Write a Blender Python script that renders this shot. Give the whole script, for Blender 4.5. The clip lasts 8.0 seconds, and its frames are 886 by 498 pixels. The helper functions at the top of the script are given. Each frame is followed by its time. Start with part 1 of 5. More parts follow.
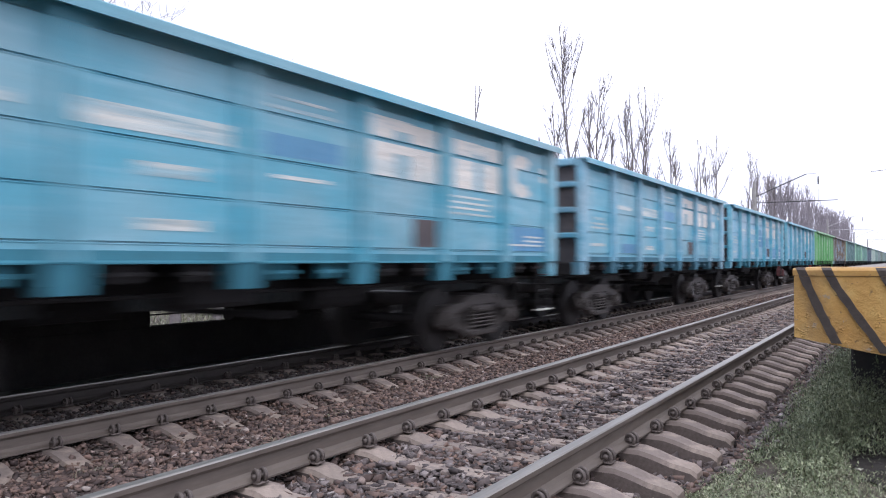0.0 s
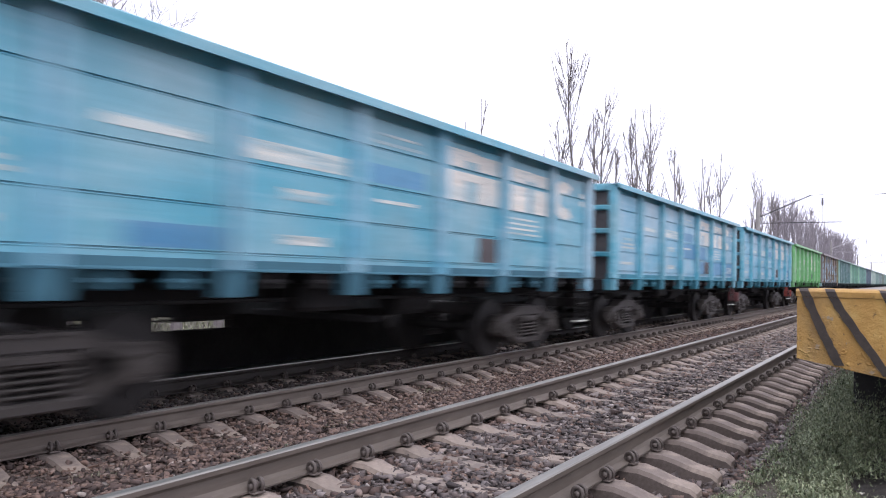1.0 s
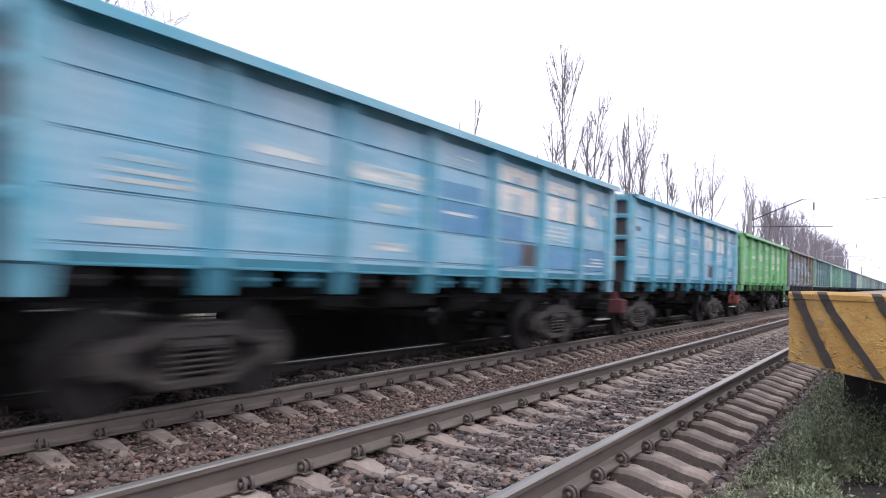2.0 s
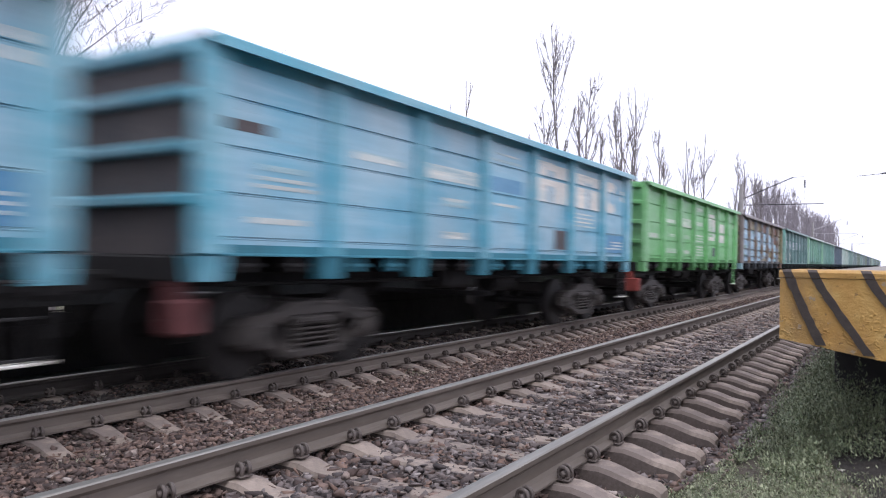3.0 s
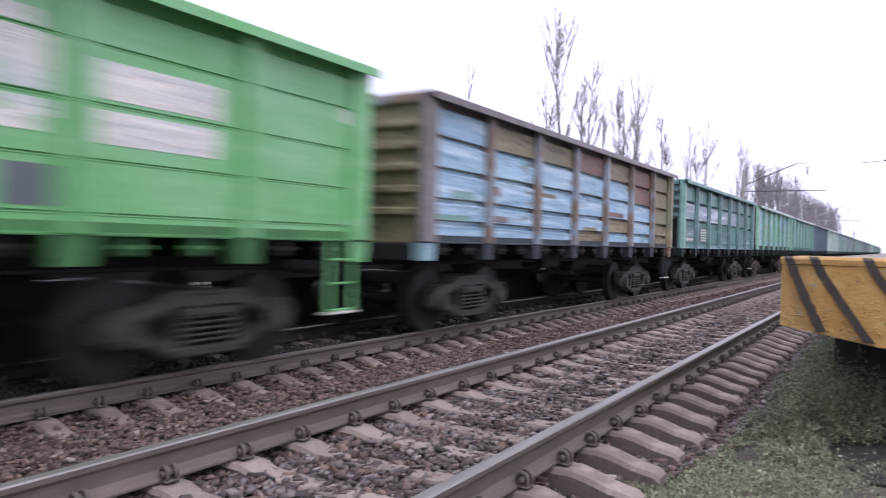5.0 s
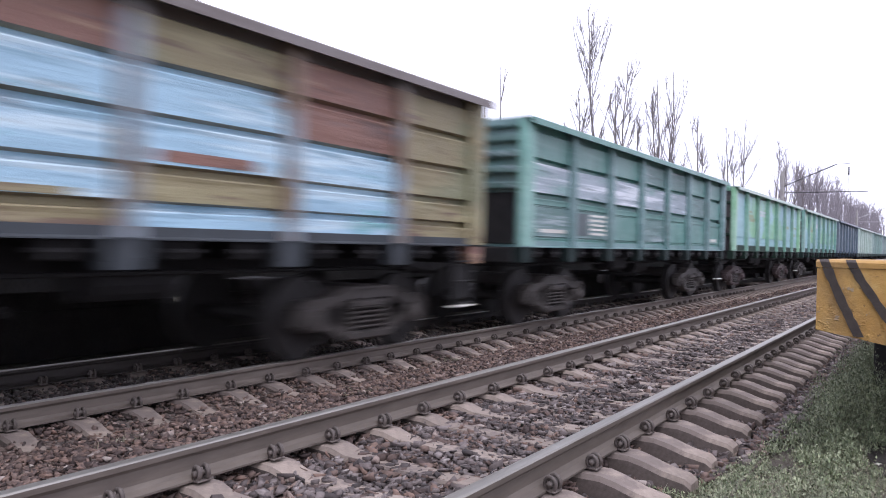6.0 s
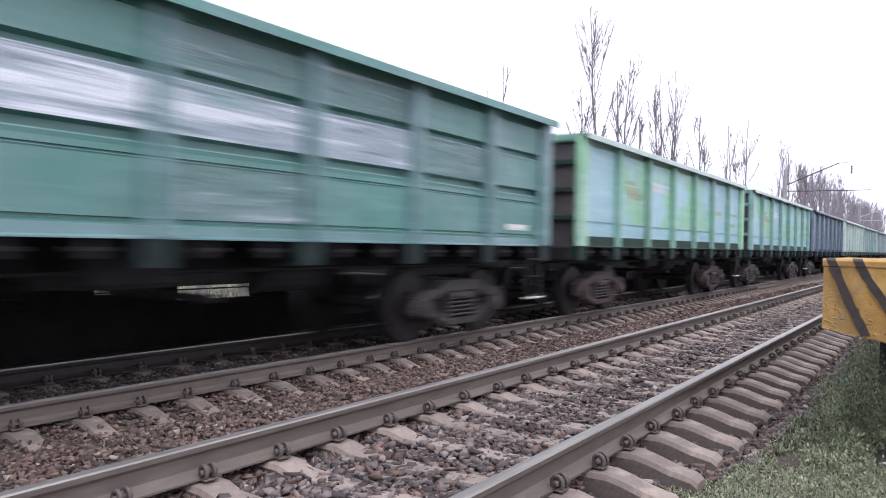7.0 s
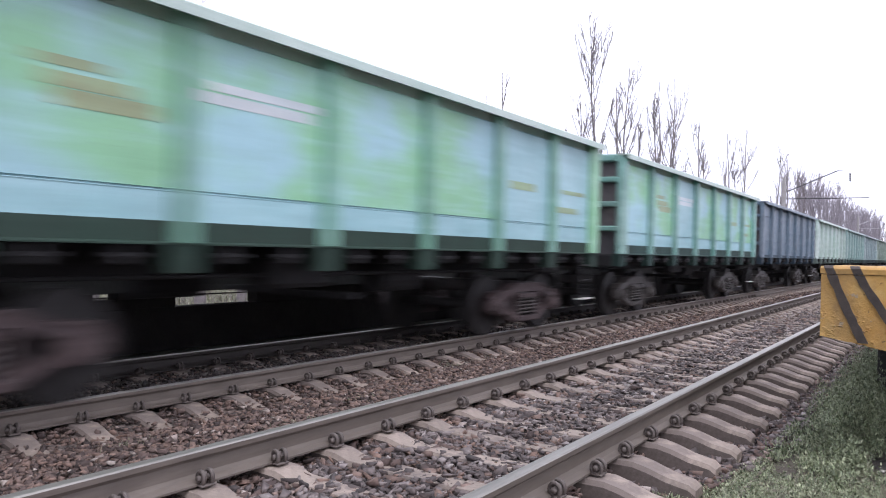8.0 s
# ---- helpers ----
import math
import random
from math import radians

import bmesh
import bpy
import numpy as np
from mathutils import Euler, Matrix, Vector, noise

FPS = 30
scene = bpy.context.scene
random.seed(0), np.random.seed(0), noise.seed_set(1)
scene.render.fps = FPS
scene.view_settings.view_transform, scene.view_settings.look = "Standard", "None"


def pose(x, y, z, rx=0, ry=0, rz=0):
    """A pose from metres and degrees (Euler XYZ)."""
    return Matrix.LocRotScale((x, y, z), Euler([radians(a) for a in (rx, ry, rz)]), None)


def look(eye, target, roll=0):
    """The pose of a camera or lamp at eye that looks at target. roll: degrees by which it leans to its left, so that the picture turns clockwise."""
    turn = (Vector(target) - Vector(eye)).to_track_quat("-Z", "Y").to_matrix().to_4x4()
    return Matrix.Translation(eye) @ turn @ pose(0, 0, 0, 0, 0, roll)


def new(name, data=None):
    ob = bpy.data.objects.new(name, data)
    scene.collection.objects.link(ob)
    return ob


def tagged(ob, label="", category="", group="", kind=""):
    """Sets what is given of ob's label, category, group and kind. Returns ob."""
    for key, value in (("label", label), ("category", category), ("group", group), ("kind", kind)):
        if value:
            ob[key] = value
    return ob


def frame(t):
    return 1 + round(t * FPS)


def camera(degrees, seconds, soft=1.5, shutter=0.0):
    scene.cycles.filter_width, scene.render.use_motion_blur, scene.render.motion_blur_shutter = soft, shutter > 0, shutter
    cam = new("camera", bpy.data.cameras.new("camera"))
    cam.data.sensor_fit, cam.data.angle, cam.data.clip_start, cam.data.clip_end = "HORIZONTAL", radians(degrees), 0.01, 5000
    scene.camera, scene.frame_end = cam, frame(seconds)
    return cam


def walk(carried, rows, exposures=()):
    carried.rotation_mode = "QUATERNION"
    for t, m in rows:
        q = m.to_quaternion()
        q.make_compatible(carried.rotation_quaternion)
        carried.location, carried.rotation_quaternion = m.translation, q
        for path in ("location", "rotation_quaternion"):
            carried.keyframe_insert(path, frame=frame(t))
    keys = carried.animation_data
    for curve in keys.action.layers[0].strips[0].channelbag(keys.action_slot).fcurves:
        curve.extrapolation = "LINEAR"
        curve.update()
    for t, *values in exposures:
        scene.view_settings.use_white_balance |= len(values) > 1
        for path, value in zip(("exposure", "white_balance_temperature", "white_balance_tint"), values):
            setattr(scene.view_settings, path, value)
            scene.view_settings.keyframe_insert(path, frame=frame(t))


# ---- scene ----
cam = camera(62.2, 8.0, 1.05, 0.9)
PATH = [
    (0, (2.575, -3.563, 1.328), (1.501, -1.876, 1.36), 0.0),
    (0.5, (2.573, -3.558, 1.323), (1.5, -1.871, 1.358), -0.4),
    (1, (2.572, -3.56, 1.324), (1.492, -1.878, 1.392), 1.3),
    (1.5, (2.567, -3.555, 1.325), (1.488, -1.873, 1.395), 1.6),
    (1.7, (2.556, -3.55, 1.314), (1.487, -1.862, 1.387), 1.6),
    (2.8, (2.575, -3.553, 1.32), (1.52, -1.854, 1.372), 2.0),
    (3, (2.565, -3.555, 1.321), (1.519, -1.851, 1.344), 1.0),
    (3.5, (2.565, -3.552, 1.317), (1.561, -1.822, 1.339), 1.9),
    (4, (2.561, -3.55, 1.318), (1.6, -1.795, 1.333), 2.4),
    (4.5, (2.564, -3.551, 1.316), (1.57, -1.816, 1.309), 2.2),
    (5, (2.562, -3.561, 1.322), (1.514, -1.858, 1.302), 1.4),
    (5.2, (2.57, -3.55, 1.323), (1.487, -1.869, 1.306), 1.6),
    (6.3, (2.595, -3.559, 1.328), (1.47, -1.905, 1.313), 1.3),
    (6.5, (2.571, -3.568, 1.327), (1.452, -1.91, 1.312), 1.2),
    (7, (2.57, -3.566, 1.327), (1.442, -1.914, 1.309), 1.3),
    (7.5, (2.568, -3.566, 1.325), (1.433, -1.92, 1.317), 1.6),
    (8, (2.577, -3.569, 1.327), (1.451, -1.916, 1.326), 1.5),
]
walk(cam, [(t, look(eye, target, roll)) for t, eye, target, roll in PATH], [(0, 0.16, 6330, 11), (1.5, 0.15, 6560, 12), (3, 0.06, 6450, 11), (4, 0.05, 6380, 12), (4.6, 0.06, 6230, 18), (5.2, 0.06, 6230, 18), (6.3, 0.27, 6370, 13), (7.3, 0.33, 6420, 12), (8, 0.31, 6390, 12)])

# ---- light ----
world = bpy.data.worlds.new("overcast_sky")
scene.world = world
world.use_nodes = True
wn, wl = world.node_tree.nodes, world.node_tree.links
sky = wn.new("ShaderNodeTexSky")
sky.sky_type, sky.sun_disc = "NISHITA", False
sky.sun_elevation, sky.sun_rotation = radians(65), radians(118)
sky.air_density, sky.dust_density, sky.ozone_density = 1.0, 6.0, 1.0
pale = wn.new("ShaderNodeHueSaturation")
pale.inputs["Saturation"].default_value = 0.12
cloud = wn.new("ShaderNodeMix")
cloud.data_type = "RGBA"
cloud.inputs[0].default_value = 0.75
cloud.inputs[7].default_value = (9.2, 9.3, 11.2, 1)
wl.new(sky.outputs[0], pale.inputs["Color"])
wl.new(pale.outputs[0], cloud.inputs[6])
wl.new(cloud.outputs[2], wn["Background"].inputs["Color"])
wn["Background"].inputs["Strength"].default_value = 0.155
sun_data = bpy.data.lights.new("sun", "SUN")
sun_data.energy, sun_data.angle, sun_data.color = 0.6, radians(25), (1.0, 0.97, 0.93)
sun = new("sun", sun_data)
sun.matrix_world = look((16, -10, 40), (0, 0, 0))

# ---- materials ----


def material(name, rough=0.8, metal=0.0):
    m = bpy.data.materials.new(name)
    m.use_nodes = True
    b = m.node_tree.nodes["Principled BSDF"]
    b.inputs["Roughness"].default_value, b.inputs["Metallic"].default_value = rough, metal
    return m, m.node_tree.nodes, m.node_tree.links, b


def noise_node(n, l, scale, detail=4, stretch=None, coord="Object", rough=0.6):
    tc, mp, nz = n.new("ShaderNodeTexCoord"), n.new("ShaderNodeMapping"), n.new("ShaderNodeTexNoise")
    mp.inputs["Scale"].default_value = stretch or (1, 1, 1)
    nz.inputs["Scale"].default_value, nz.inputs["Detail"].default_value = scale, detail
    nz.inputs["Roughness"].default_value = rough
    l.new(tc.outputs[coord], mp.inputs[0])
    l.new(mp.outputs[0], nz.inputs["Vector"])
    return nz.outputs["Fac"]


def ramp(n, l, fac, stops):
    r = n.new("ShaderNodeValToRGB")
    e = r.color_ramp.elements
    while len(e) < len(stops):
        e.new(0.5)
    for el, (p, c) in zip(e, stops):
        el.position, el.color = p, (*c, 1) if len(c) == 3 else c
    l.new(fac, r.inputs[0])
    return r.outputs[0]


def blend(n, l, fac, a, b, kind="MIX"):
    x = n.new("ShaderNodeMix")
    x.data_type, x.blend_type = "RGBA", kind
    for s, v in ((0, fac), (6, a), (7, b)):
        if isinstance(v, (int, float)):
            x.inputs[s].default_value = v
        elif isinstance(v, tuple):
            x.inputs[s].default_value = (*v, 1)
        else:
            l.new(v, x.inputs[s])
    return x.outputs[2]


def bump(n, l, b, fac, strength=0.3, distance=0.01):
    k = n.new("ShaderNodeBump")
    k.inputs["Strength"].default_value, k.inputs["Distance"].default_value = strength, distance
    l.new(fac, k.inputs["Height"])
    l.new(k.outputs[0], b.inputs["Normal"])


def shade(c, f):
    return tuple(min(1.0, v * f) for v in c)


def worn_paint(name, colour, dirt=(0.10, 0.085, 0.07), amount=0.5, fade=None, edge=(0.35, 0.7), size=0.9, smear=0.35, chalk=None, gloss=1.62):
    """Old wagon paint: faded in clouds, streaked with dust that runs down the sheet, rusted in spots."""
    m, n, l, b = material(name, 0.55)
    fade = fade or tuple(0.6 * v + 0.4 * 0.42 for v in colour)
    big = noise_node(n, l, size, 5)
    c = blend(n, l, ramp(n, l, big, [(edge[0], (0, 0, 0)), (edge[1], (1, 1, 1))]), colour, fade)
    streak = noise_node(n, l, 3.0, 6, (1, 2.2, 0.35))
    c = blend(n, l, ramp(n, l, streak, [(0.5, (0, 0, 0)), (0.8, (amount,) * 3)]), c, dirt)
    drag = noise_node(n, l, 2.2, 6, (1, 0.4, 3.2))
    c = blend(n, l, ramp(n, l, drag, [(0.5, (0, 0, 0)), (0.68, (smear,) * 3)]), c, chalk or tuple(min(0.7, 1.15 * v + 0.05) for v in fade))
    c = blend(n, l, ramp(n, l, drag, [(0.3, (0.5 * smear,) * 3), (0.46, (0, 0, 0))]), c, shade(colour, 0.55))
    oi = n.new("ShaderNodeObjectInfo")
    c = blend(n, l, 1.0, c, ramp(n, l, oi.outputs["Random"], [(0, (0.94,) * 3), (1, (1.1,) * 3)]), "MULTIPLY")
    spots = noise_node(n, l, 14, 6)
    c = blend(n, l, ramp(n, l, spots, [(0.62, (0, 0, 0)), (0.74, (0.55,) * 3)]), c, (0.09, 0.05, 0.03))
    l.new(c, b.inputs["Base Color"])
    dull = 0.35 if gloss < 1.5 else 0.0
    l.new(ramp(n, l, streak, [(0.3, (0.3 + dull,) * 3), (0.8, (0.62 + dull,) * 3)]), b.inputs["Roughness"])
    b.inputs["IOR"].default_value = gloss
    bump(n, l, b, noise_node(n, l, 2.6, 5, (1, 1, 1.6)), 0.4, 0.035)
    return m


# Darker paint copies: grime, with shade on low parts put into the colour.
GRIMY_SHADED = {}


def streaked_paint(name, base, layers, rough=0.5):
    """A base coat under layers of smears; each layer has a colour, a stretch, a scale, two edges and a strength."""
    m, n, l, b = material(name, rough)
    c = blend(n, l, ramp(n, l, noise_node(n, l, 1.1, 5), [(0.35, (0, 0, 0)), (0.7, (1, 1, 1))]), base, shade(base, 0.78))
    for colour, stretch, scale, lo, hi, strength in layers:
        f = noise_node(n, l, scale, 6, stretch, "Object", 0.68)
        c = blend(n, l, ramp(n, l, f, [(lo, (0, 0, 0)), (hi, (strength,) * 3)]), c, colour)
    l.new(c, b.inputs["Base Color"])
    b.inputs["IOR"].default_value = 1.62
    bump(n, l, b, noise_node(n, l, 2.4, 6, (1, 0.7, 2.6)), 0.6, 0.06)
    GRIMY_SHADED[m] = m
    return m


def wagon_paint(name, colour, dimming=0.44, **more):
    """A wagon paint, and a feet and sill copy darkened for oil, brake dust and shade."""
    colour = shade(colour, 1.06)
    if "fade" in more:
        more["fade"] = shade(more["fade"], 1.06)
    m = worn_paint(name, colour, **more)
    GRIMY_SHADED[m] = worn_paint(name + "_grimy_shaded", tuple(dimming * v + 0.006 for v in colour), dirt=(0.035, 0.03, 0.028), amount=0.75, fade=tuple(0.75 * dimming * v + 0.01 for v in colour), smear=0.1, gloss=1.35)
    return m


def plain(name, c0, c1, scale, rough=0.8, metal=0.0, relief=0.3, depth=0.01, stretch=None, detail=6, per_piece=0.0):
    m, n, l, b = material(name, rough, metal)
    f = noise_node(n, l, scale, detail, stretch)
    c = ramp(n, l, f, [(0.3, c0), (0.72, c1)])
    g = noise_node(n, l, scale * 9, 4, stretch)
    c = blend(n, l, ramp(n, l, g, [(0.35, (0, 0, 0)), (0.7, (0.45,) * 3)]), c, shade(c0, 0.6))
    if per_piece:
        oi = n.new("ShaderNodeObjectInfo")
        c = blend(n, l, per_piece, c, ramp(n, l, oi.outputs["Random"], [(0, shade(c0, 0.5)), (1, shade(c1, 1.35))]), "MIX")
    l.new(c, b.inputs["Base Color"])
    bump(n, l, b, g, relief, depth)
    return m


def island(name, stops, rough=0.9, grain=30, relief=0.3):
    m, n, l, b = material(name, rough)
    g = n.new("ShaderNodeNewGeometry")
    c = ramp(n, l, g.outputs["Random Per Island"], stops)
    f = noise_node(n, l, grain, 4)
    c = blend(n, l, ramp(n, l, f, [(0.35, (0, 0, 0)), (0.75, (0.5,) * 3)]), c, (0.06, 0.05, 0.045))
    l.new(c, b.inputs["Base Color"])
    bump(n, l, b, f, relief, 0.01)
    return m


M_CONCRETE = plain("sleeper_concrete", (0.20, 0.163, 0.139), (0.41, 0.336, 0.282), 3, 0.9, 0, 0.5, 0.01, per_piece=0.28)
stain_nodes, stain_links = M_CONCRETE.node_tree.nodes, M_CONCRETE.node_tree.links
stain_to = stain_nodes["Principled BSDF"].inputs["Base Color"]
stain_links.new(blend(stain_nodes, stain_links, ramp(stain_nodes, stain_links, noise_node(stain_nodes, stain_links, 1.6, 7, None, "Object", 0.72), [(0.5, (0, 0, 0)), (0.58, (0.7,) * 3)]), stain_to.links[0].from_socket, (0.15, 0.122, 0.112)), stain_to)
# Sleeper sides: dirt, plus the shade of the gaps painted in.
M_CONCSHADE = plain("shaded_dirty_concrete", (0.07, 0.055, 0.048), (0.14, 0.112, 0.098), 4, 0.95)
M_RAIL = plain("rusty_rail_steel", (0.128, 0.105, 0.088), (0.205, 0.172, 0.147), 2.5, 0.65, 0.15, 0.25, 0.004, (1, 0.15, 1))
M_HEAD = plain("polished_rail_head", (0.25, 0.235, 0.21), (0.40, 0.38, 0.345), 3, 0.45, 0.65, 0.1, 0.002, (1, 0.05, 1))
M_CLIP = plain("oxidised_fastener", (0.10, 0.083, 0.076), (0.20, 0.168, 0.15), 20, 0.6, 0.3, 0.3, 0.003)
M_STONE = island("ballast_stone", [(0.0, (0.045, 0.032, 0.03)), (0.3, (0.115, 0.077, 0.067)), (0.62, (0.20, 0.138, 0.115)), (0.9, (0.26, 0.168, 0.132)), (0.97, (0.36, 0.285, 0.25)), (1.0, (0.45, 0.39, 0.35))])
M_STONE_GREY = island("grey_ballast_stone", [(0.0, (0.045, 0.037, 0.037)), (0.4, (0.125, 0.102, 0.098)), (0.75, (0.22, 0.182, 0.174)), (0.95, (0.31, 0.268, 0.255)), (1.0, (0.45, 0.40, 0.38))])
# Stone and rail colours darkened to carry the shade under the train.
M_STONE_SHADE = island("shade_dark_stone", [(0.0, (0.03, 0.026, 0.025)), (0.5, (0.075, 0.062, 0.056)), (0.9, (0.12, 0.1, 0.09)), (1.0, (0.2, 0.18, 0.16))])
M_SHADERAIL = plain("shade_dark_rail_steel", (0.035, 0.03, 0.028), (0.065, 0.056, 0.05), 2.5, 0.6, 0.15, 0.25, 0.004, (1, 0.15, 1))
M_GRASS = island("grass_blades", [(0.0, (0.135, 0.155, 0.085)), (0.45, (0.275, 0.30, 0.18)), (0.8, (0.40, 0.41, 0.28)), (1.0, (0.56, 0.52, 0.40))], 0.7, 8, 0.1)
M_WEED = island("weed_leaves", [(0.0, (0.085, 0.11, 0.055)), (0.6, (0.215, 0.262, 0.14)), (1.0, (0.44, 0.47, 0.30))], 0.65, 8, 0.1)
M_DRY = island("dry_straw", [(0.0, (0.16, 0.11, 0.07)), (0.5, (0.30, 0.25, 0.16)), (1.0, (0.48, 0.43, 0.30))], 0.8, 8, 0.1)
M_BARK = plain("poplar_bark", (0.17, 0.15, 0.15), (0.29, 0.265, 0.265), 2, 0.95)
# Bark for the far row, with haze put into its pale colour.
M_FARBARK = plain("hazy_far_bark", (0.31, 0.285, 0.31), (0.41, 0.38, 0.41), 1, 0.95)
M_STEEL = plain("dark_cast_steel", (0.04, 0.036, 0.034), (0.108, 0.094, 0.087), 5, 0.5, 0.25, 0.3, 0.006)
M_RUSTSTEEL = plain("rusty_cast_steel", (0.045, 0.034, 0.035), (0.12, 0.082, 0.08), 5, 0.65, 0.2, 0.3, 0.006)
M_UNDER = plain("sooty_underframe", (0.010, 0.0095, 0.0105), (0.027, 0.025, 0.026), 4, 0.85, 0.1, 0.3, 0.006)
M_TREAD = plain("worn_wheel_steel", (0.014, 0.012, 0.012), (0.034, 0.031, 0.03), 6, 0.6, 0.2)
M_RUSTRED = plain("red_primer_iron", (0.24, 0.04, 0.032), (0.37, 0.085, 0.065), 6, 0.7)
M_MAROON = plain("maroon_primer_iron", (0.10, 0.03, 0.032), (0.17, 0.055, 0.055), 6, 0.7)
M_WHITE = streaked_paint("chalky_white_paint", (0.75, 0.72, 0.655), (
    ((0.50, 0.58, 0.58), (1, 0.7, 1.6), 1.6, 0.50, 0.62, 0.75), ((0.84, 0.79, 0.70), (1, 0.3, 4.0), 1.4, 0.55, 0.65, 0.8), ((0.34, 0.46, 0.49), (1, 0.5, 3.0), 3.2, 0.58, 0.66, 0.6)))
M_GREENMARK = streaked_paint("green_stained_white_paint", (0.56, 0.65, 0.53), (
    ((0.24, 0.47, 0.26), (1, 0.3, 4.0), 1.8, 0.50, 0.62, 0.75), ((0.74, 0.76, 0.68), (1, 0.3, 5.0), 1.3, 0.55, 0.64, 0.8)))
M_CYANMARK = streaked_paint("blue_stained_white_paint", (0.60, 0.66, 0.64), (
    ((0.22, 0.43, 0.51), (1, 0.3, 4.0), 1.8, 0.50, 0.62, 0.75), ((0.78, 0.76, 0.69), (1, 0.3, 5.0), 1.3, 0.56, 0.64, 0.8)))
# Brown-grey end sheets, darkened to carry the shade between wagons.
M_ENDWALL = plain("gap_shaded_end_sheet", (0.07, 0.068, 0.075), (0.15, 0.128, 0.125), 1.5, 0.85)
M_BLUEP = worn_paint("royal_blue_paint", (0.05, 0.23, 0.42), fade=(0.09, 0.30, 0.47), amount=0.3, smear=0.3, chalk=(0.24, 0.36, 0.5))
M_BROWNP = plain("greyish_brown_hatch_paint", (0.075, 0.066, 0.07), (0.135, 0.115, 0.118), 6, 0.8)
M_GREYHATCH = plain("slate_hatch_paint", (0.10, 0.125, 0.135), (0.17, 0.19, 0.2), 6, 0.8)


def flaking_yellow():
    """Old yellow paint on rough concrete, soiled in clouds and broken by pits and grey chips."""
    m, n, l, b = material("flaking_yellow_paint", 0.7)
    c = ramp(n, l, noise_node(n, l, 3.4, 6), [(0.3, (0.40, 0.215, 0.055)), (0.55, (0.52, 0.31, 0.09)), (0.75, (0.60, 0.42, 0.17))])
    soil = noise_node(n, l, 2.3, 7, (1, 1, 0.7), "Object", 0.68)
    c = blend(n, l, ramp(n, l, soil, [(0.5, (0, 0, 0)), (0.68, (0.75,) * 3)]), c, (0.27, 0.17, 0.075))
    chip = noise_node(n, l, 9, 8, None, "Object", 0.7)
    c = blend(n, l, ramp(n, l, chip, [(0.62, (0, 0, 0)), (0.645, (0.9,) * 3)]), c, (0.33, 0.27, 0.2))
    pit = noise_node(n, l, 24, 5)
    c = blend(n, l, ramp(n, l, pit, [(0.66, (0, 0, 0)), (0.7, (0.8,) * 3)]), c, (0.12, 0.075, 0.035))
    l.new(c, b.inputs["Base Color"])
    bump(n, l, b, chip, 0.9, 0.03)
    return m


M_YELLOW = flaking_yellow()
M_BLACKP = plain("faded_black_paint", (0.035, 0.028, 0.025), (0.08, 0.062, 0.052), 5, 0.8)
M_BARECON = plain("bare_grey_concrete", (0.24, 0.22, 0.2), (0.38, 0.355, 0.33), 3, 0.9, 0, 0.4, 0.01)
# Concrete coloured near black to carry the shade below slab and train.
M_SHADECON = plain("shade_dark_concrete", (0.022, 0.02, 0.02), (0.045, 0.041, 0.04), 2.5, 0.95, 0, 0.4, 0.01)
M_RAILING = plain("white_painted_pipe", (0.36, 0.355, 0.355), (0.50, 0.49, 0.485), 6, 0.45, 0.1, 0.15, 0.003)
M_MAST = plain("weathered_mast_concrete", (0.33, 0.31, 0.3), (0.47, 0.45, 0.44), 2, 0.9)
M_WIRE = plain("dark_wire", (0.08, 0.08, 0.085), (0.13, 0.13, 0.135), 3, 0.6, 0.4)
# Wire colour lightened to imitate haze on distant masts.
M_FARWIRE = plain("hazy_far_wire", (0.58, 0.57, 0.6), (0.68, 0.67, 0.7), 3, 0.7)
# Earth below the slab, coloured dark to carry the slab's shade.
M_EARTH = plain("shade_dark_earth", (0.022, 0.019, 0.017), (0.06, 0.05, 0.042), 7, 0.95, 0, 0.8, 0.02)
# Roofing and plaster far along the platform, haze mixed into their colours.
M_ROOF = plain("hazed_roofing", (0.15, 0.145, 0.155), (0.23, 0.22, 0.23), 1, 0.8)
M_FARWALL = plain("hazy_grey_plaster", (0.34, 0.33, 0.36), (0.46, 0.45, 0.48), 1, 0.9)


def ballast_ground(name="ballast_bed", dark=1.0):
    m, n, l, b = material(name, 0.95)
    tc, vo = n.new("ShaderNodeTexCoord"), n.new("ShaderNodeTexVoronoi")
    vo.inputs["Scale"].default_value = 22
    l.new(tc.outputs["Object"], vo.inputs["Vector"])
    c = ramp(n, l, vo.outputs["Color"], [(0.1, shade((0.10, 0.072, 0.064), dark)), (0.5, shade((0.19, 0.138, 0.117), dark)), (0.9, shade((0.31, 0.245, 0.215), dark))])
    c = blend(n, l, ramp(n, l, vo.outputs["Distance"], [(0.3, (0, 0, 0)), (0.75, (0.8,) * 3)]), c, (0.03, 0.026, 0.024))
    c = blend(n, l, ramp(n, l, noise_node(n, l, 1.2, 5), [(0.4, (0, 0, 0)), (0.7, (0.5,) * 3)]), c, shade((0.15, 0.13, 0.12), dark))
    l.new(c, b.inputs["Base Color"])
    bump(n, l, b, vo.outputs["Distance"], 0.9, 0.03)
    return m


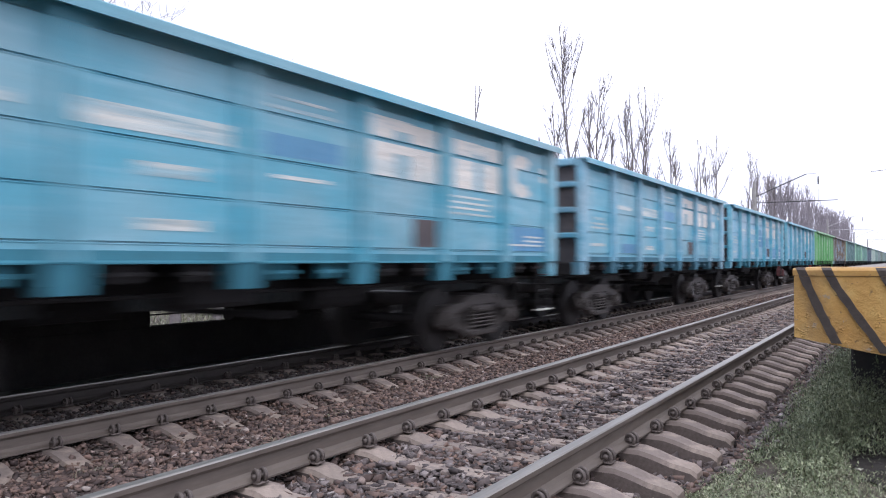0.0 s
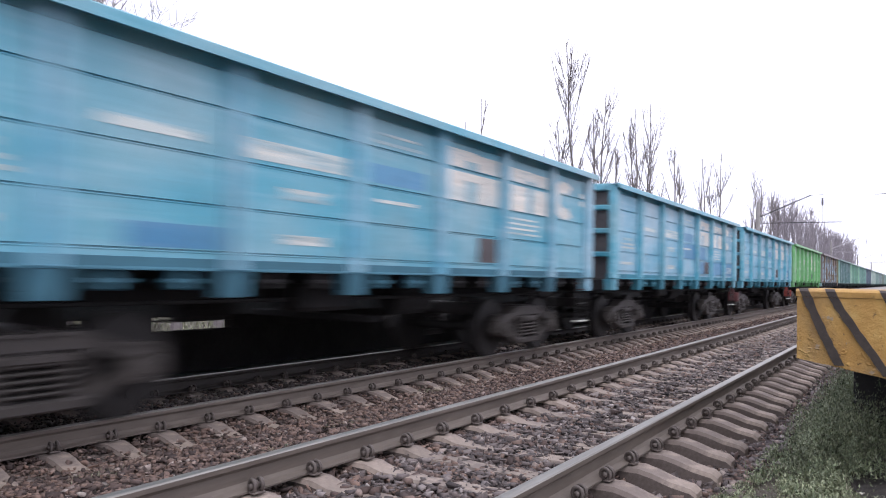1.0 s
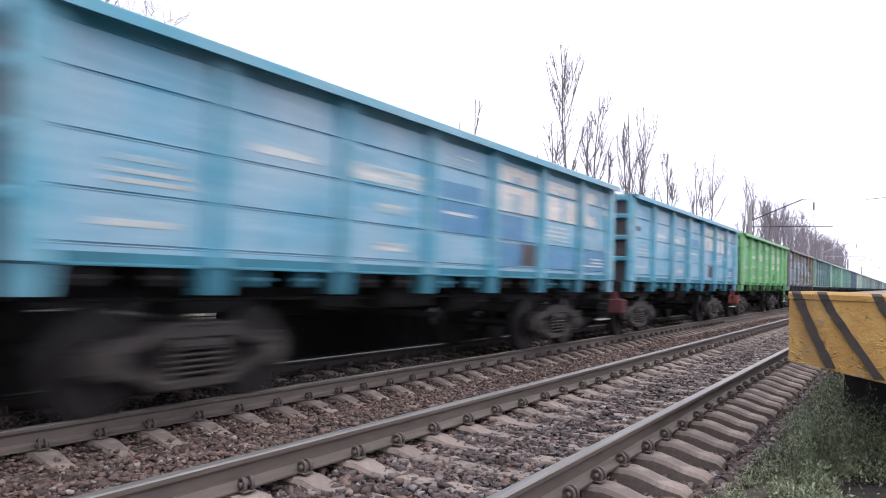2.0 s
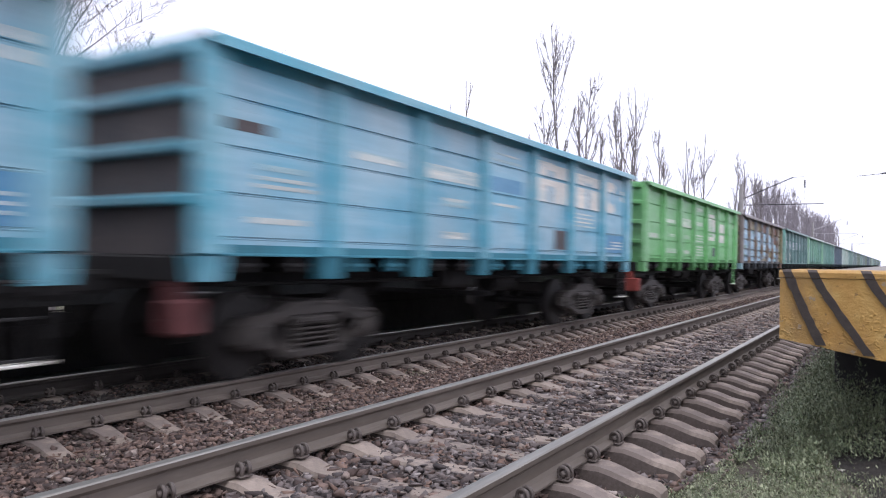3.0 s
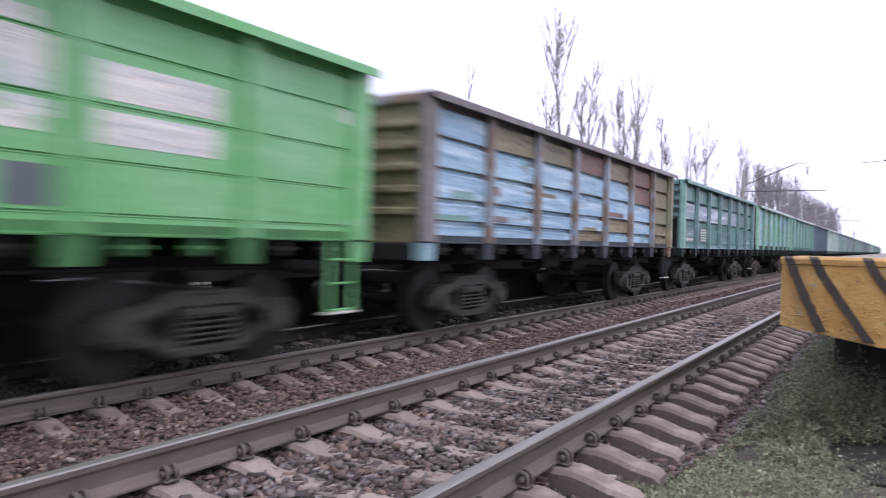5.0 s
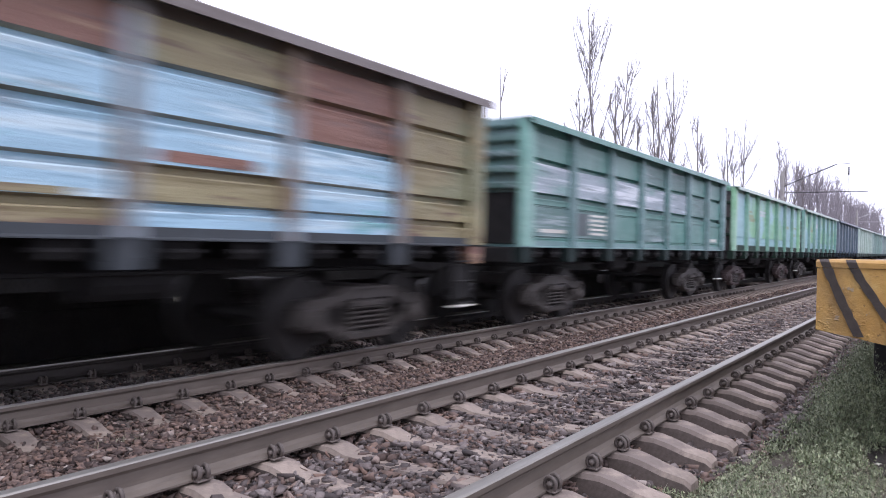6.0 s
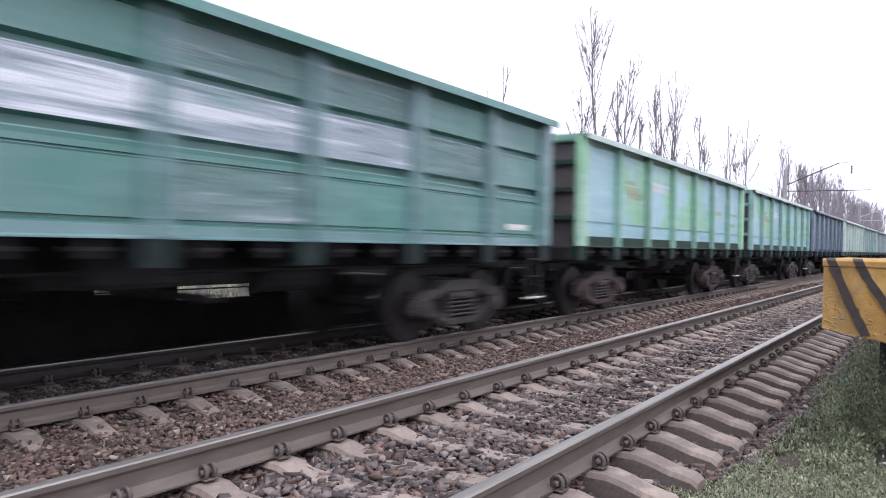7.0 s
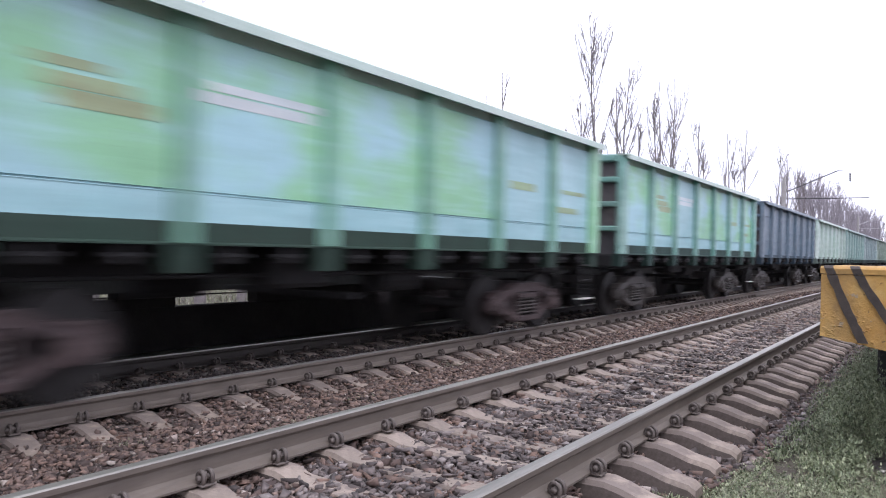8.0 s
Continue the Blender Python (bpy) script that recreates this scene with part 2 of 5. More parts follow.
def soil_ground():
    m, n, l, b = material("grassy_soil", 0.95)
    c = ramp(n, l, noise_node(n, l, 1.3, 6), [(0.3, (0.085, 0.068, 0.056)), (0.5, (0.13, 0.112, 0.085)), (0.72, (0.2, 0.18, 0.13))])
    g = noise_node(n, l, 40, 5)
    c = blend(n, l, ramp(n, l, g, [(0.35, (0, 0, 0)), (0.7, (0.6,) * 3)]), c, (0.055, 0.05, 0.035))
    l.new(c, b.inputs["Base Color"])
    bump(n, l, b, g, 0.8, 0.03)
    return m


M_BALLAST, M_SHADEBED, M_SOIL = ballast_ground(), ballast_ground("shade_dark_ballast_bed", 0.4), soil_ground()

# ---- mesh helpers ----


def mesh_of(name, bm, mat, smooth=False):
    me = bpy.data.meshes.new(name)
    bmesh.ops.recalc_face_normals(bm, faces=bm.faces[:])
    bm.to_mesh(me)
    bm.free()
    for mm in mat if isinstance(mat, (list, tuple)) else [mat]:
        me.materials.append(mm)
    if smooth:
        me.polygons.foreach_set("use_smooth", [True] * len(me.polygons))
    return me


def part(name, bm, mat, parent=None, label="", smooth=False, at=None):
    me = bm if isinstance(bm, bpy.types.Mesh) else mesh_of(name, bm, mat, smooth)
    ob = new(name, me)
    if parent:
        ob.parent = parent
    if at is not None:
        ob.matrix_basis = at
    return tagged(ob, label)


def box(bm, x0, x1, y0, y1, z0, z1, bevel=0.0):
    m = Matrix.Translation(((x0 + x1) / 2, (y0 + y1) / 2, (z0 + z1) / 2)) @ Matrix.Diagonal((abs(x1 - x0), abs(y1 - y0), abs(z1 - z0), 1))
    v = bmesh.ops.create_cube(bm, size=1, matrix=m)["verts"]
    if bevel:
        e = list({e for q in v for e in q.link_edges})
        bmesh.ops.bevel(bm, geom=e, offset=bevel, segments=1, affect="EDGES", profile=0.5)
    return bm


def tube(bm, a, b, r0, r1=None, seg=8, caps=True):
    a, b = Vector(a), Vector(b)
    d = b - a
    m = Matrix.Translation((a + b) / 2) @ d.to_track_quat("Z", "Y").to_matrix().to_4x4()
    bmesh.ops.create_cone(bm, cap_ends=caps, segments=seg, radius1=r0, radius2=r0 if r1 is None else r1, depth=d.length, matrix=m)
    return bm


def prism(bm, outline, axis, a, b):
    """Extrude a closed outline of two coordinates along axis from a to b."""
    def p(u, v, w):
        return {"x": (w, u, v), "y": (u, w, v), "z": (u, v, w)}[axis]
    lo, hi = [bm.verts.new(p(u, v, a)) for u, v in outline], [bm.verts.new(p(u, v, b)) for u, v in outline]
    k = len(outline)
    faces = [bm.faces.new((lo[i], lo[(i + 1) % k], hi[(i + 1) % k], hi[i])) for i in range(k)]
    faces += [bm.faces.new(lo[::-1]), bm.faces.new(hi)]
    return faces


def ring(bm, centre, axis, radius, thick, seg=10, sides=5):
    """A torus round axis."""
    q = Vector(axis).to_track_quat("Z", "Y").to_matrix()
    rows = []
    for i in range(seg):
        a = 2 * math.pi * i / seg
        rows.append([bm.verts.new(Vector(centre) + q @ Vector(((radius + thick * math.cos(c)) * math.cos(a), (radius + thick * math.cos(c)) * math.sin(a), thick * math.sin(c))))
                     for c in (2 * math.pi * j / sides for j in range(sides))])
    for i in range(seg):
        for j in range(sides):
            bm.faces.new((rows[i][j], rows[(i + 1) % seg][j], rows[(i + 1) % seg][(j + 1) % sides], rows[i][(j + 1) % sides]))


# ---- ground ----
D, DZ, STEP = -4.28, -0.22, 0.5355
RAIL = 0.19


def ground_height(x, y):
    """The lie of the land across the line."""
    pts = [(-400, -0.6), (-14, -0.6), (-8.5, -0.5), (-6.6, -0.38), (-5.7, -0.28), (-3.3, -0.285), (-2.95, -0.325), (-2.3, -0.19), (-1.5, -0.09), (-0.8, -0.09), (-0.6, -0.09), (0.6, -0.09), (0.8, -0.09), (0.95, -0.17), (1.4, -0.20), (1.62, -0.12),
           (2.3, -0.02), (3.2, 0.05), (6, 0.1), (400, 0.1)]
    for (x0, z0), (x1, z1) in zip(pts, pts[1:]):
        if x <= x1:
            return z0 + (z1 - z0) * (x - x0) / (x1 - x0)
    return 0.1


def strip(name, xs, ys, mat, label, lift=0.0, wobble=0.02):
    verts = [(x, y, ground_height(x, y) + lift + wobble * noise.noise(Vector((x * 1.3, y * 1.3, 0)))) for y in ys for x in xs]
    w = len(xs)
    faces = [(j * w + i, j * w + i + 1, (j + 1) * w + i + 1, (j + 1) * w + i) for j in range(len(ys) - 1) for i in range(w - 1)]
    me = bpy.data.meshes.new(name)
    me.from_pydata(verts, [], faces)
    me.materials.append(mat)
    return tagged(new(name, me), label, name.replace("_", " "), kind="structure")


def spread(a, b, n, p=1.0):
    return [a + (b - a) * (i / n) ** p for i in range(n + 1)]


ROWS_Y = [-900, -200, -60, -25] + spread(-12, 30, 84)[0:] + [36, 45, 60, 80, 110, 150, 220, 320, 500, 900, 1800]
strip("ground", [-1800, -600, -200, -80, -40, -25, -18, -14, -11, -8.5, -7, -5, -3, -1, 0.5] + spread(1.2, 6, 24) + [8, 12, 25, 60, 200, 600, 1800], ROWS_Y, M_SOIL,
      "thin spring grass over bare brown soil", -0.03)
strip("ballast", spread(-3.45, 1.6, 40), ROWS_Y[2:-1], M_BALLAST, "crushed brown and grey ballast stone under the near track", 0.0, 0.025)
strip("far_ballast", spread(-6.9, -5.45, 10), ROWS_Y[2:-1], M_BALLAST, "dusty ballast and soil at the foot of the far platform", 0.0, 0.025)
# Bed below the train, its shade painted in as a darker colour.
strip("shade_dark_ballast", spread(-5.45, -3.45, 16), ROWS_Y[2:-1], M_SHADEBED, "ballast under the goods train, darkened for its shade", 0.0, 0.025)

# ---- rails, sleepers, fasteners ----
RAIL_HALF = [(0, 0), (0.075, 0), (0.075, 0.012), (0.03, 0.028), (0.011, 0.05), (0.009, 0.12), (0.020, 0.138), (0.036, 0.145), (0.0375, 0.172), (0.030, 0.180), (0, 0.182)]


def rail_mesh(y0, y1, web):
    bm = bmesh.new()
    out = [(x, z) for x, z in RAIL_HALF[1:-1]] + [(0, 0.182)] + [(-x, z) for x, z in RAIL_HALF[-2:0:-1]]
    fs = prism(bm, out, "y", y0, y1)
    for f in fs:
        f.material_index = 1 if f.calc_center_median().z > 0.173 and abs(f.calc_center_median().y - (y0 + y1) / 2) < 1 else 0
    return mesh_of("rail", bm, [web, M_HEAD])


def sleeper_mesh():
    """A pre-stressed sleeper: raised rail seats, a waisted middle and sloping ends."""
    bm = bmesh.new()
    xs = [(-1.36, -0.115, 0.07), (-1.32, -0.085, 0.078), (-1.18, -0.06, 0.082), (-1.06, -0.022, 0.088), (-0.97, -0.002, 0.092), (-0.64, -0.008, 0.092), (-0.52, -0.04, 0.085), (0, -0.05, 0.08)]
    xs = xs + [(-x, z, w) for x, z, w in xs[-2::-1]]
    rows = []
    for x, z, w in xs:
        rows.append([bm.verts.new(p) for p in ((x, -w - 0.05, -0.26), (x, -w - 0.015, z - 0.03), (x, -w, z), (x, w, z), (x, w + 0.015, z - 0.03), (x, w + 0.05, -0.26))])
    for a, b in zip(rows, rows[1:]):
        for i in range(5):
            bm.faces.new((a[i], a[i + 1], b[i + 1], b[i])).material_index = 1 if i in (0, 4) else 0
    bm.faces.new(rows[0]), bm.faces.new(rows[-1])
    return mesh_of("sleeper", bm, [M_CONCRETE, M_CONCSHADE])


def fastener_mesh():
    """A bolted double-coil spring clip on the rail foot; the foot lies towards -x."""
    bm = bmesh.new()
    box(bm, -0.03, 0.045, -0.045, 0.045, 0.0, 0.014, 0.005)
    tube(bm, (0.006, -0.05, 0.044), (0.006, 0.05, 0.044), 0.018, seg=8)
    tube(bm, (0.006, 0, 0.01), (0.006, 0, 0.075), 0.011, seg=6)
    for c in (-0.027, 0.027):
        ring(bm, (0.006, c, 0.045), (0.15, 1, 0), 0.036, 0.0125, 14, 6)
    return mesh_of("fastener", bm, M_CLIP, True)


SLEEPER, FASTENER = sleeper_mesh(), fastener_mesh()


def track(label, x, dz, y_first, k0, k1, known=None):
    base = new("railway_track")
    base.location = (x, 0, dz)
    tagged(base, label, "railway track", kind="structure")
    rail = rail_mesh(-15, 700, M_RAIL)
    far_rail = rail_mesh(-15, 700, M_SHADERAIL)
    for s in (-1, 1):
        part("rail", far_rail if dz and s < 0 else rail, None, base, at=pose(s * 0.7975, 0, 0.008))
    for k in range(k0, k1):
        y = known[k] if known and k in known else y_first + k * STEP + random.uniform(-0.015, 0.015)
        sl = part("sleeper", SLEEPER, None, base, at=pose(random.uniform(-0.015, 0.015), y, 0, 0, 0, random.uniform(-0.6, 0.6)))
        if k < 52:
            for s in (-1, 1):
                for q in (-1, 1):
                    part("fastener", FASTENER, None, sl, at=pose(s * 0.7975 + q * 0.088, random.uniform(-0.01, 0.01), 0.006, 0, 0, (0 if q > 0 else 180) + random.uniform(-8, 8)))
    return base


NEAR = dict(zip(range(-3, 12), (-1.483, -0.971, -0.45, 0.063, 0.586, 1.095, 1.625, 2.139, 2.697, 3.243, 3.802, 4.362, 4.898, 5.443, 6.012)))
track("near railway track with worn steel rails on concrete sleepers", 0, 0, 0.02, -27, 150, NEAR)
track("far railway track that the goods train runs on", D, DZ, -0.691, -26, 150)


# ---- train ----
PITCH, HALF = 13.92, 6.37
TOP, SILL, FOOT = 3.37, 1.33, 1.09


def side_sheet(lines, y0, y1, side, deep=0.025, bands=()):
    """One bay of the side wall, pressed with lips at the given heights; bands of height take paints of their own."""
    bm = bmesh.new()
    out = [(1.30, SILL + 0.1), (1.42, SILL + 0.1)]
    for z in sorted(lines):
        w = deep[z] / 0.025 if isinstance(deep, dict) else 0.72 if deep == 0.025 else deep / 0.025
        b = 1.42 - min(0.11, 0.03 * max(1, 0.9 * w))
        out += [(1.42, z - 0.012 * w - min(0.023 * w, 0.05)), (1.426, z - 0.012 * w - min(0.006 * w, 0.012)), (1.422, z - 0.012 * w), (b, z - 0.009 * w), (b, z + 0.007 * w), (1.42, z + 0.012 * w)]
    out += [(1.42, TOP - 0.17), (1.362, TOP - 0.142), (1.30, TOP - 0.142)]
    for f in prism(bm, [(side * x, z) for x, z in out], "y", y0, y1):
        z = f.calc_center_median().z
        for j, (z0, z1) in enumerate(bands):
            if z0 - 0.03 <= z <= z1 + 0.03:
                f.material_index = j + 1
    if deep != 0.025:
        for v in bm.verts:
            if SILL + 0.15 < v.co.z < TOP - 0.2:
                v.co.z += 0.03 * noise.noise(Vector((v.co.y * 2.3, v.co.z * 0.9, 2)))
    return bm


def wheelset_mesh():
    bm = bmesh.new()
    tube(bm, (-1.0, 0, 0), (1.0, 0, 0), 0.08, seg=10)
    for s in (-1, 1):
        x = s * 0.795
        for a, b, r0, r1 in ((-0.065, 0.065, 0.475, 0.472), (-0.085, -0.06, 0.50, 0.50)):
            lo, hi = sorted((x + s * a, x + s * b))
            tube(bm, (lo, 0, 0), (hi, 0, 0), r0, r1, 28)
        tube(bm, (x, 0, 0), (x + s * 0.085, 0, 0), 0.15, 0.12, 12)
        for k in range(6):
            a = k * math.pi / 3
            tube(bm, (x + s * 0.06, 0.27 * math.cos(a), 0.27 * math.sin(a)), (x + s * 0.075, 0.27 * math.cos(a), 0.27 * math.sin(a)), 0.06, seg=8)
    return mesh_of("wheelset", bm, M_TREAD)


def side_frame_mesh():
    """A cast bogie side frame: two axle box arches and a spring window."""
    bm = bmesh.new()
    upper = [(-1.16, 0.58), (-1.02, 0.67), (-0.72, 0.69), (-0.42, 0.80), (0.42, 0.80), (0.72, 0.69), (1.02, 0.67), (1.16, 0.58)]
    for (a, za), (b, zb) in zip(upper, upper[1:]):
        prism(bm, [(a, za - 0.12), (a, za), (b, zb), (b, zb - 0.12)], "x", -0.09, 0.09)
        prism(bm, [(a, za - 0.008), (a, za + 0.022), (b, zb + 0.022), (b, zb - 0.008)], "x", -0.115, 0.115)
    for s in (-1, 1):
        prism(bm, [(s * 0.33, 0.72), (s * 0.41, 0.72), (s * 0.41, 0.28), (s * 0.33, 0.28)], "x", -0.08, 0.08)
        prism(bm, [(s * 0.40, 0.31), (s * 0.76, 0.46), (s * 0.76, 0.37), (s * 0.40, 0.20)], "x", -0.085, 0.085)
        box(bm, -0.1, 0.1, s * 0.925 - 0.17, s * 0.925 + 0.17, 0.34, 0.57, 0.035)
        tube(bm, (0.08, s * 0.925, 0.465), (0.17, s * 0.925, 0.465), 0.135, 0.12, 16)
        tube(bm, (0.17, s * 0.925, 0.465), (0.185, s * 0.925, 0.465), 0.07, 0.06, 12)
        box(bm, -0.07, 0.07, s * 1.14 - 0.05, s * 1.14 + 0.05, 0.40, 0.58, 0.015)
    box(bm, -0.12, 0.12, -0.42, 0.42, 0.19, 0.29, 0.02)
    box(bm, -0.14, 0.14, -0.30, 0.30, 0.575, 0.655, 0.02)
    return mesh_of("side_frame", bm, M_STEEL)


def spring_mesh():
    """One coil spring."""
    bm = bmesh.new()
    rows, n, sides = [], 60, 5
    for i in range(n + 1):
        a = 2 * math.pi * 5 * i / n
        c = Vector((0.075 * math.cos(a), 0.075 * math.sin(a), 0.285 + 0.29 * i / n))
        out = Vector((math.cos(a), math.sin(a), 0))
        rows.append([bm.verts.new(c + out * 0.019 * math.cos(b) + Vector((0, 0, 0.019 * math.sin(b)))) for b in (2 * math.pi * j / sides for j in range(sides))])
    for a, b in zip(rows, rows[1:]):
        for j in range(sides):
            bm.faces.new((a[j], a[(j + 1) % sides], b[(j + 1) % sides], b[j]))
    return mesh_of("spring", bm, M_STEEL, True)


def bolster_mesh():
    bm = bmesh.new()
    box(bm, -1.1, 1.1, -0.17, 0.17, 0.62, 0.84, 0.03)
    return mesh_of("bolster", bm, M_STEEL)


def coupler_mesh(mat):
    bm = bmesh.new()
    box(bm, -0.16, 0.16, -0.62, 0.1, 0.93, 1.17, 0.04)
    box(bm, -0.26, 0.2, -0.78, -0.52, 0.88, 1.2, 0.06)
    tube(bm, (0.3, -0.3, 0.95), (0.36, -0.62, 0.55), 0.025, seg=6)
    return mesh_of("coupler", bm, mat)


WHEELSET, SIDE_FRAME, SPRING, BOLSTER = wheelset_mesh(), side_frame_mesh(), spring_mesh(), bolster_mesh()
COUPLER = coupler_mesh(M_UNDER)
RUSTY_FRAME = SIDE_FRAME.copy()
RUSTY_FRAME.materials[0] = M_RUSTSTEEL
LINES = (2.86, 2.39, 1.94, 1.51)
SPIN = []


def bay_y(i):
    """The middle of upright i, from 0 at the leading corner to 7."""
    return -HALF + 0.11 + i * (2 * HALF - 0.22) / 7


def one(name, make, mat):
    bm = bmesh.new()
    make(bm)
    return mesh_of(name, bm, mat)


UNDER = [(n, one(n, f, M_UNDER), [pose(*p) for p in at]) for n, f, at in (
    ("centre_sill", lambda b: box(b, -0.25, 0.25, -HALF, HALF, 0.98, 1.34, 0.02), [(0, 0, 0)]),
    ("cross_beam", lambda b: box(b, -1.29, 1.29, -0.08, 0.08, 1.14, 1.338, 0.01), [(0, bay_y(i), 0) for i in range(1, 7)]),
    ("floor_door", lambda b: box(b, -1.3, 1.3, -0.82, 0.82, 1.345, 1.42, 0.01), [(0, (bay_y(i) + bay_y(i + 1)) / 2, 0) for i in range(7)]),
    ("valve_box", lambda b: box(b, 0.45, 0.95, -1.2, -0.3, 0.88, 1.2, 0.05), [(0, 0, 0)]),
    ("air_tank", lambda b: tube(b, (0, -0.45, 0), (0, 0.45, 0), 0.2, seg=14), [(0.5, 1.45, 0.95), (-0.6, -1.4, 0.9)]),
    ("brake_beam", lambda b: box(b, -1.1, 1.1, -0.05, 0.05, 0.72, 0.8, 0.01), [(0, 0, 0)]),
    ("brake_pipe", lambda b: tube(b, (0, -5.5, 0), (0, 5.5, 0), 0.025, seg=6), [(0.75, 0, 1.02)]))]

def wagon(k, paint, label, frame_paint=None, lines=LINES, marks=(), red=False, detail=True, deep=0.025, rim=None, corner=None, frames=None):
    fp = frame_paint or paint
    w = tagged(new("gondola_wagon"), label, "freight wagon", "wagons of the goods train")
    # body
    for s in (1, -1):
        for i in range(7):
            full = [q for q in marks if q[1] == i and q[0].endswith("patch") and q[3] - q[2] > 0.88]
            part("side_panel", side_sheet(lines, bay_y(i) + (0.001 if i else 0.06), bay_y(i + 1) - (0.001 if i < 6 else 0.06), s, deep, [q[4:6] for q in full]), [paint] + [q[6] for q in full], w)
    for s in (1, -1):
        for i in range(8):
            bm = bmesh.new()
            y = bay_y(i) + (0.06 if i == 0 else -0.06 if i == 7 else 0)
            hw = 0.17 if i in (0, 7) else 0.085
            prism(bm, [(y - hw, s * 1.39), (y - hw, s * 1.45), (y - hw * 0.62, s * 1.53), (y + hw * 0.62, s * 1.53), (y + hw, s * 1.45), (y + hw, s * 1.39)], "z", SILL + 0.02, TOP - 0.035)
            for v in bm.verts:
                v.co = Vector((v.co.y, v.co.x, v.co.z))
            part("post", bm, (OCHRERUST if k == 5 and i == 7 else corner or fp) if i == 0 or i == 7 and k != 6 else fp, w)
            bm = bmesh.new()
            prism(bm, [(y - 0.16, SILL - 0.003), (y - 0.12, FOOT), (y + 0.12, FOOT), (y + 0.16, SILL - 0.003)], "x", *sorted((s * 1.30, s * 1.485)))
            undimmed = k < 5 and i in (0, 7)
            part("post_foot", bm, MINTGREY if k == 5 and i == 0 else RUSTPATCH if k == 5 and i == 7 else fp if undimmed else GRIMY_SHADED[fp], w, "" if undimmed else "foot of the post, darkened for oil and shade")
        bm = bmesh.new()
        prism(bm, [(s * 1.30, TOP - 0.14), (s * 1.36, TOP - 0.14), (s * 1.36, TOP - 0.03), (s * 1.612, TOP - 0.03), (s * 1.612, TOP - 0.112), (s * 1.63, TOP - 0.112), (s * 1.63, TOP - 0.02), (s * 1.615, TOP - 0.006), (s * 1.30, TOP - 0.006)], "y", -HALF, HALF)
        part("top_rail", bm, rim or fp, w)
        bm = bmesh.new()
        prism(bm, [(s * 1.36, SILL), (s * 1.475, SILL), (s * 1.475, SILL + 0.012), (s * 1.44, SILL + 0.03), (s * 1.437, SILL + (0.2 if k in (7, 8) else 0.11)), (s * 1.36, SILL + (0.21 if k in (7, 8) else 0.12))], "y", -HALF, HALF)
        part("side_sill", bm, fp if k == 6 else GRIMY_SHADED[fp], w)
    for s in (-1, 1):
        bm = bmesh.new()
        prism(bm, [(-1.38, SILL), (1.38, SILL), (1.38, TOP - 0.1), (-1.38, TOP - 0.1)], "y", *sorted((s * (HALF - 0.16), s * (HALF - 0.11))))
        part("end_wall", bm, OCHRERUST if k == 5 else fp if k in (4, 6) else M_ENDWALL, w)
        for z in (1.70, 2.0, 2.3, 2.6, 2.9) if k == 5 else (2.25, 2.5, 2.75, 3.0) if k == 6 else (1.80, 2.30, 2.80):
            part("end_rib", box(bmesh.new(), -1.38, 1.38, *sorted((s * (HALF - 0.112), s * (HALF - 0.01))), z, z + 0.11, 0.02), OCHRERUST if k == 5 else TEALHAZE if k == 6 else GRIMY_SHADED[fp] if k == 7 else fp, w)
        # Near-black sheet added to stand for the darkness of the lower end.
        if k == 6:
            part("end_dark_sheet", box(bmesh.new(), -1.3, 1.3, *sorted((s * (HALF - 0.112), s * (HALF - 0.085))), SILL + 0.05, 2.2, 0.01), M_UNDER, w, "dark sheet standing for the black shade of the lower end")
        part("end_rail", box(bmesh.new(), -1.358, 1.358, *sorted((s * (HALF - 0.18), s * (HALF + 0.02))), TOP - 0.15, TOP - 0.005, 0.02), fp, w)
    for name, me, spots in UNDER:
        for m in spots:
            part(name, me, None, w, at=m)
    for s in (-1, 1):
        part("coupler", COUPLER, None, w, at=pose(0, s * (HALF + 0.02), 0, 0, 0, 0 if s < 0 else 180))
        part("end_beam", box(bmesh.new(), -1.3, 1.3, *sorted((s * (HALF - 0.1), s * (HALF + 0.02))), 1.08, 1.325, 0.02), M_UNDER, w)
    if red:
        part("end_bracket", box(box(bmesh.new(), 1.0, 1.35, -HALF - 0.04, -HALF + 0.19, 0.58, 0.92, 0.03), 1.05, 1.2, -HALF - 0.02, -HALF + 0.1, 0.91, 1.09), M_MAROON if k == 3 else M_RUSTRED, w, "red-painted iron end bracket")
    if detail:
        for i in range(7):
            for f in (0.3, 0.7):
                bm = bmesh.new()
                y = bay_y(i) + f * (bay_y(i + 1) - bay_y(i))
                box(bm, 1.28, 1.44, y - 0.06, y + 0.06, 1.16, SILL + 0.01, 0.015)
                tube(bm, (1.42, y - 0.16, 1.24), (1.42, y + 0.16, 1.24), 0.022, seg=6)
                part("hatch_latch", bm, M_UNDER if k > 4 or (i + int(f * 10)) % 2 else GRIMY_SHADED[fp], w)
        for s in (1,):
            bm = bmesh.new()
            y = s * (HALF - 0.45)
            for z in (0.55, 0.85, 1.12):
                tube(bm, (1.46, y - 0.2, z), (1.46, y + 0.2, z), 0.014, seg=6)
            for q in (-0.2, 0.2):
                box(bm, 1.44, 1.46, y + q - 0.03, y + q + 0.03, 0.527, SILL - 0.004, 0.004)
            part("ladder", bm, GREEN if k == 4 else M_UNDER, w)
            part("step", box(bmesh.new(), 1.36, 1.5, y - 0.24, y + 0.24, 0.50, 0.525, 0.006), M_WHITE, w, "white-edged step board")
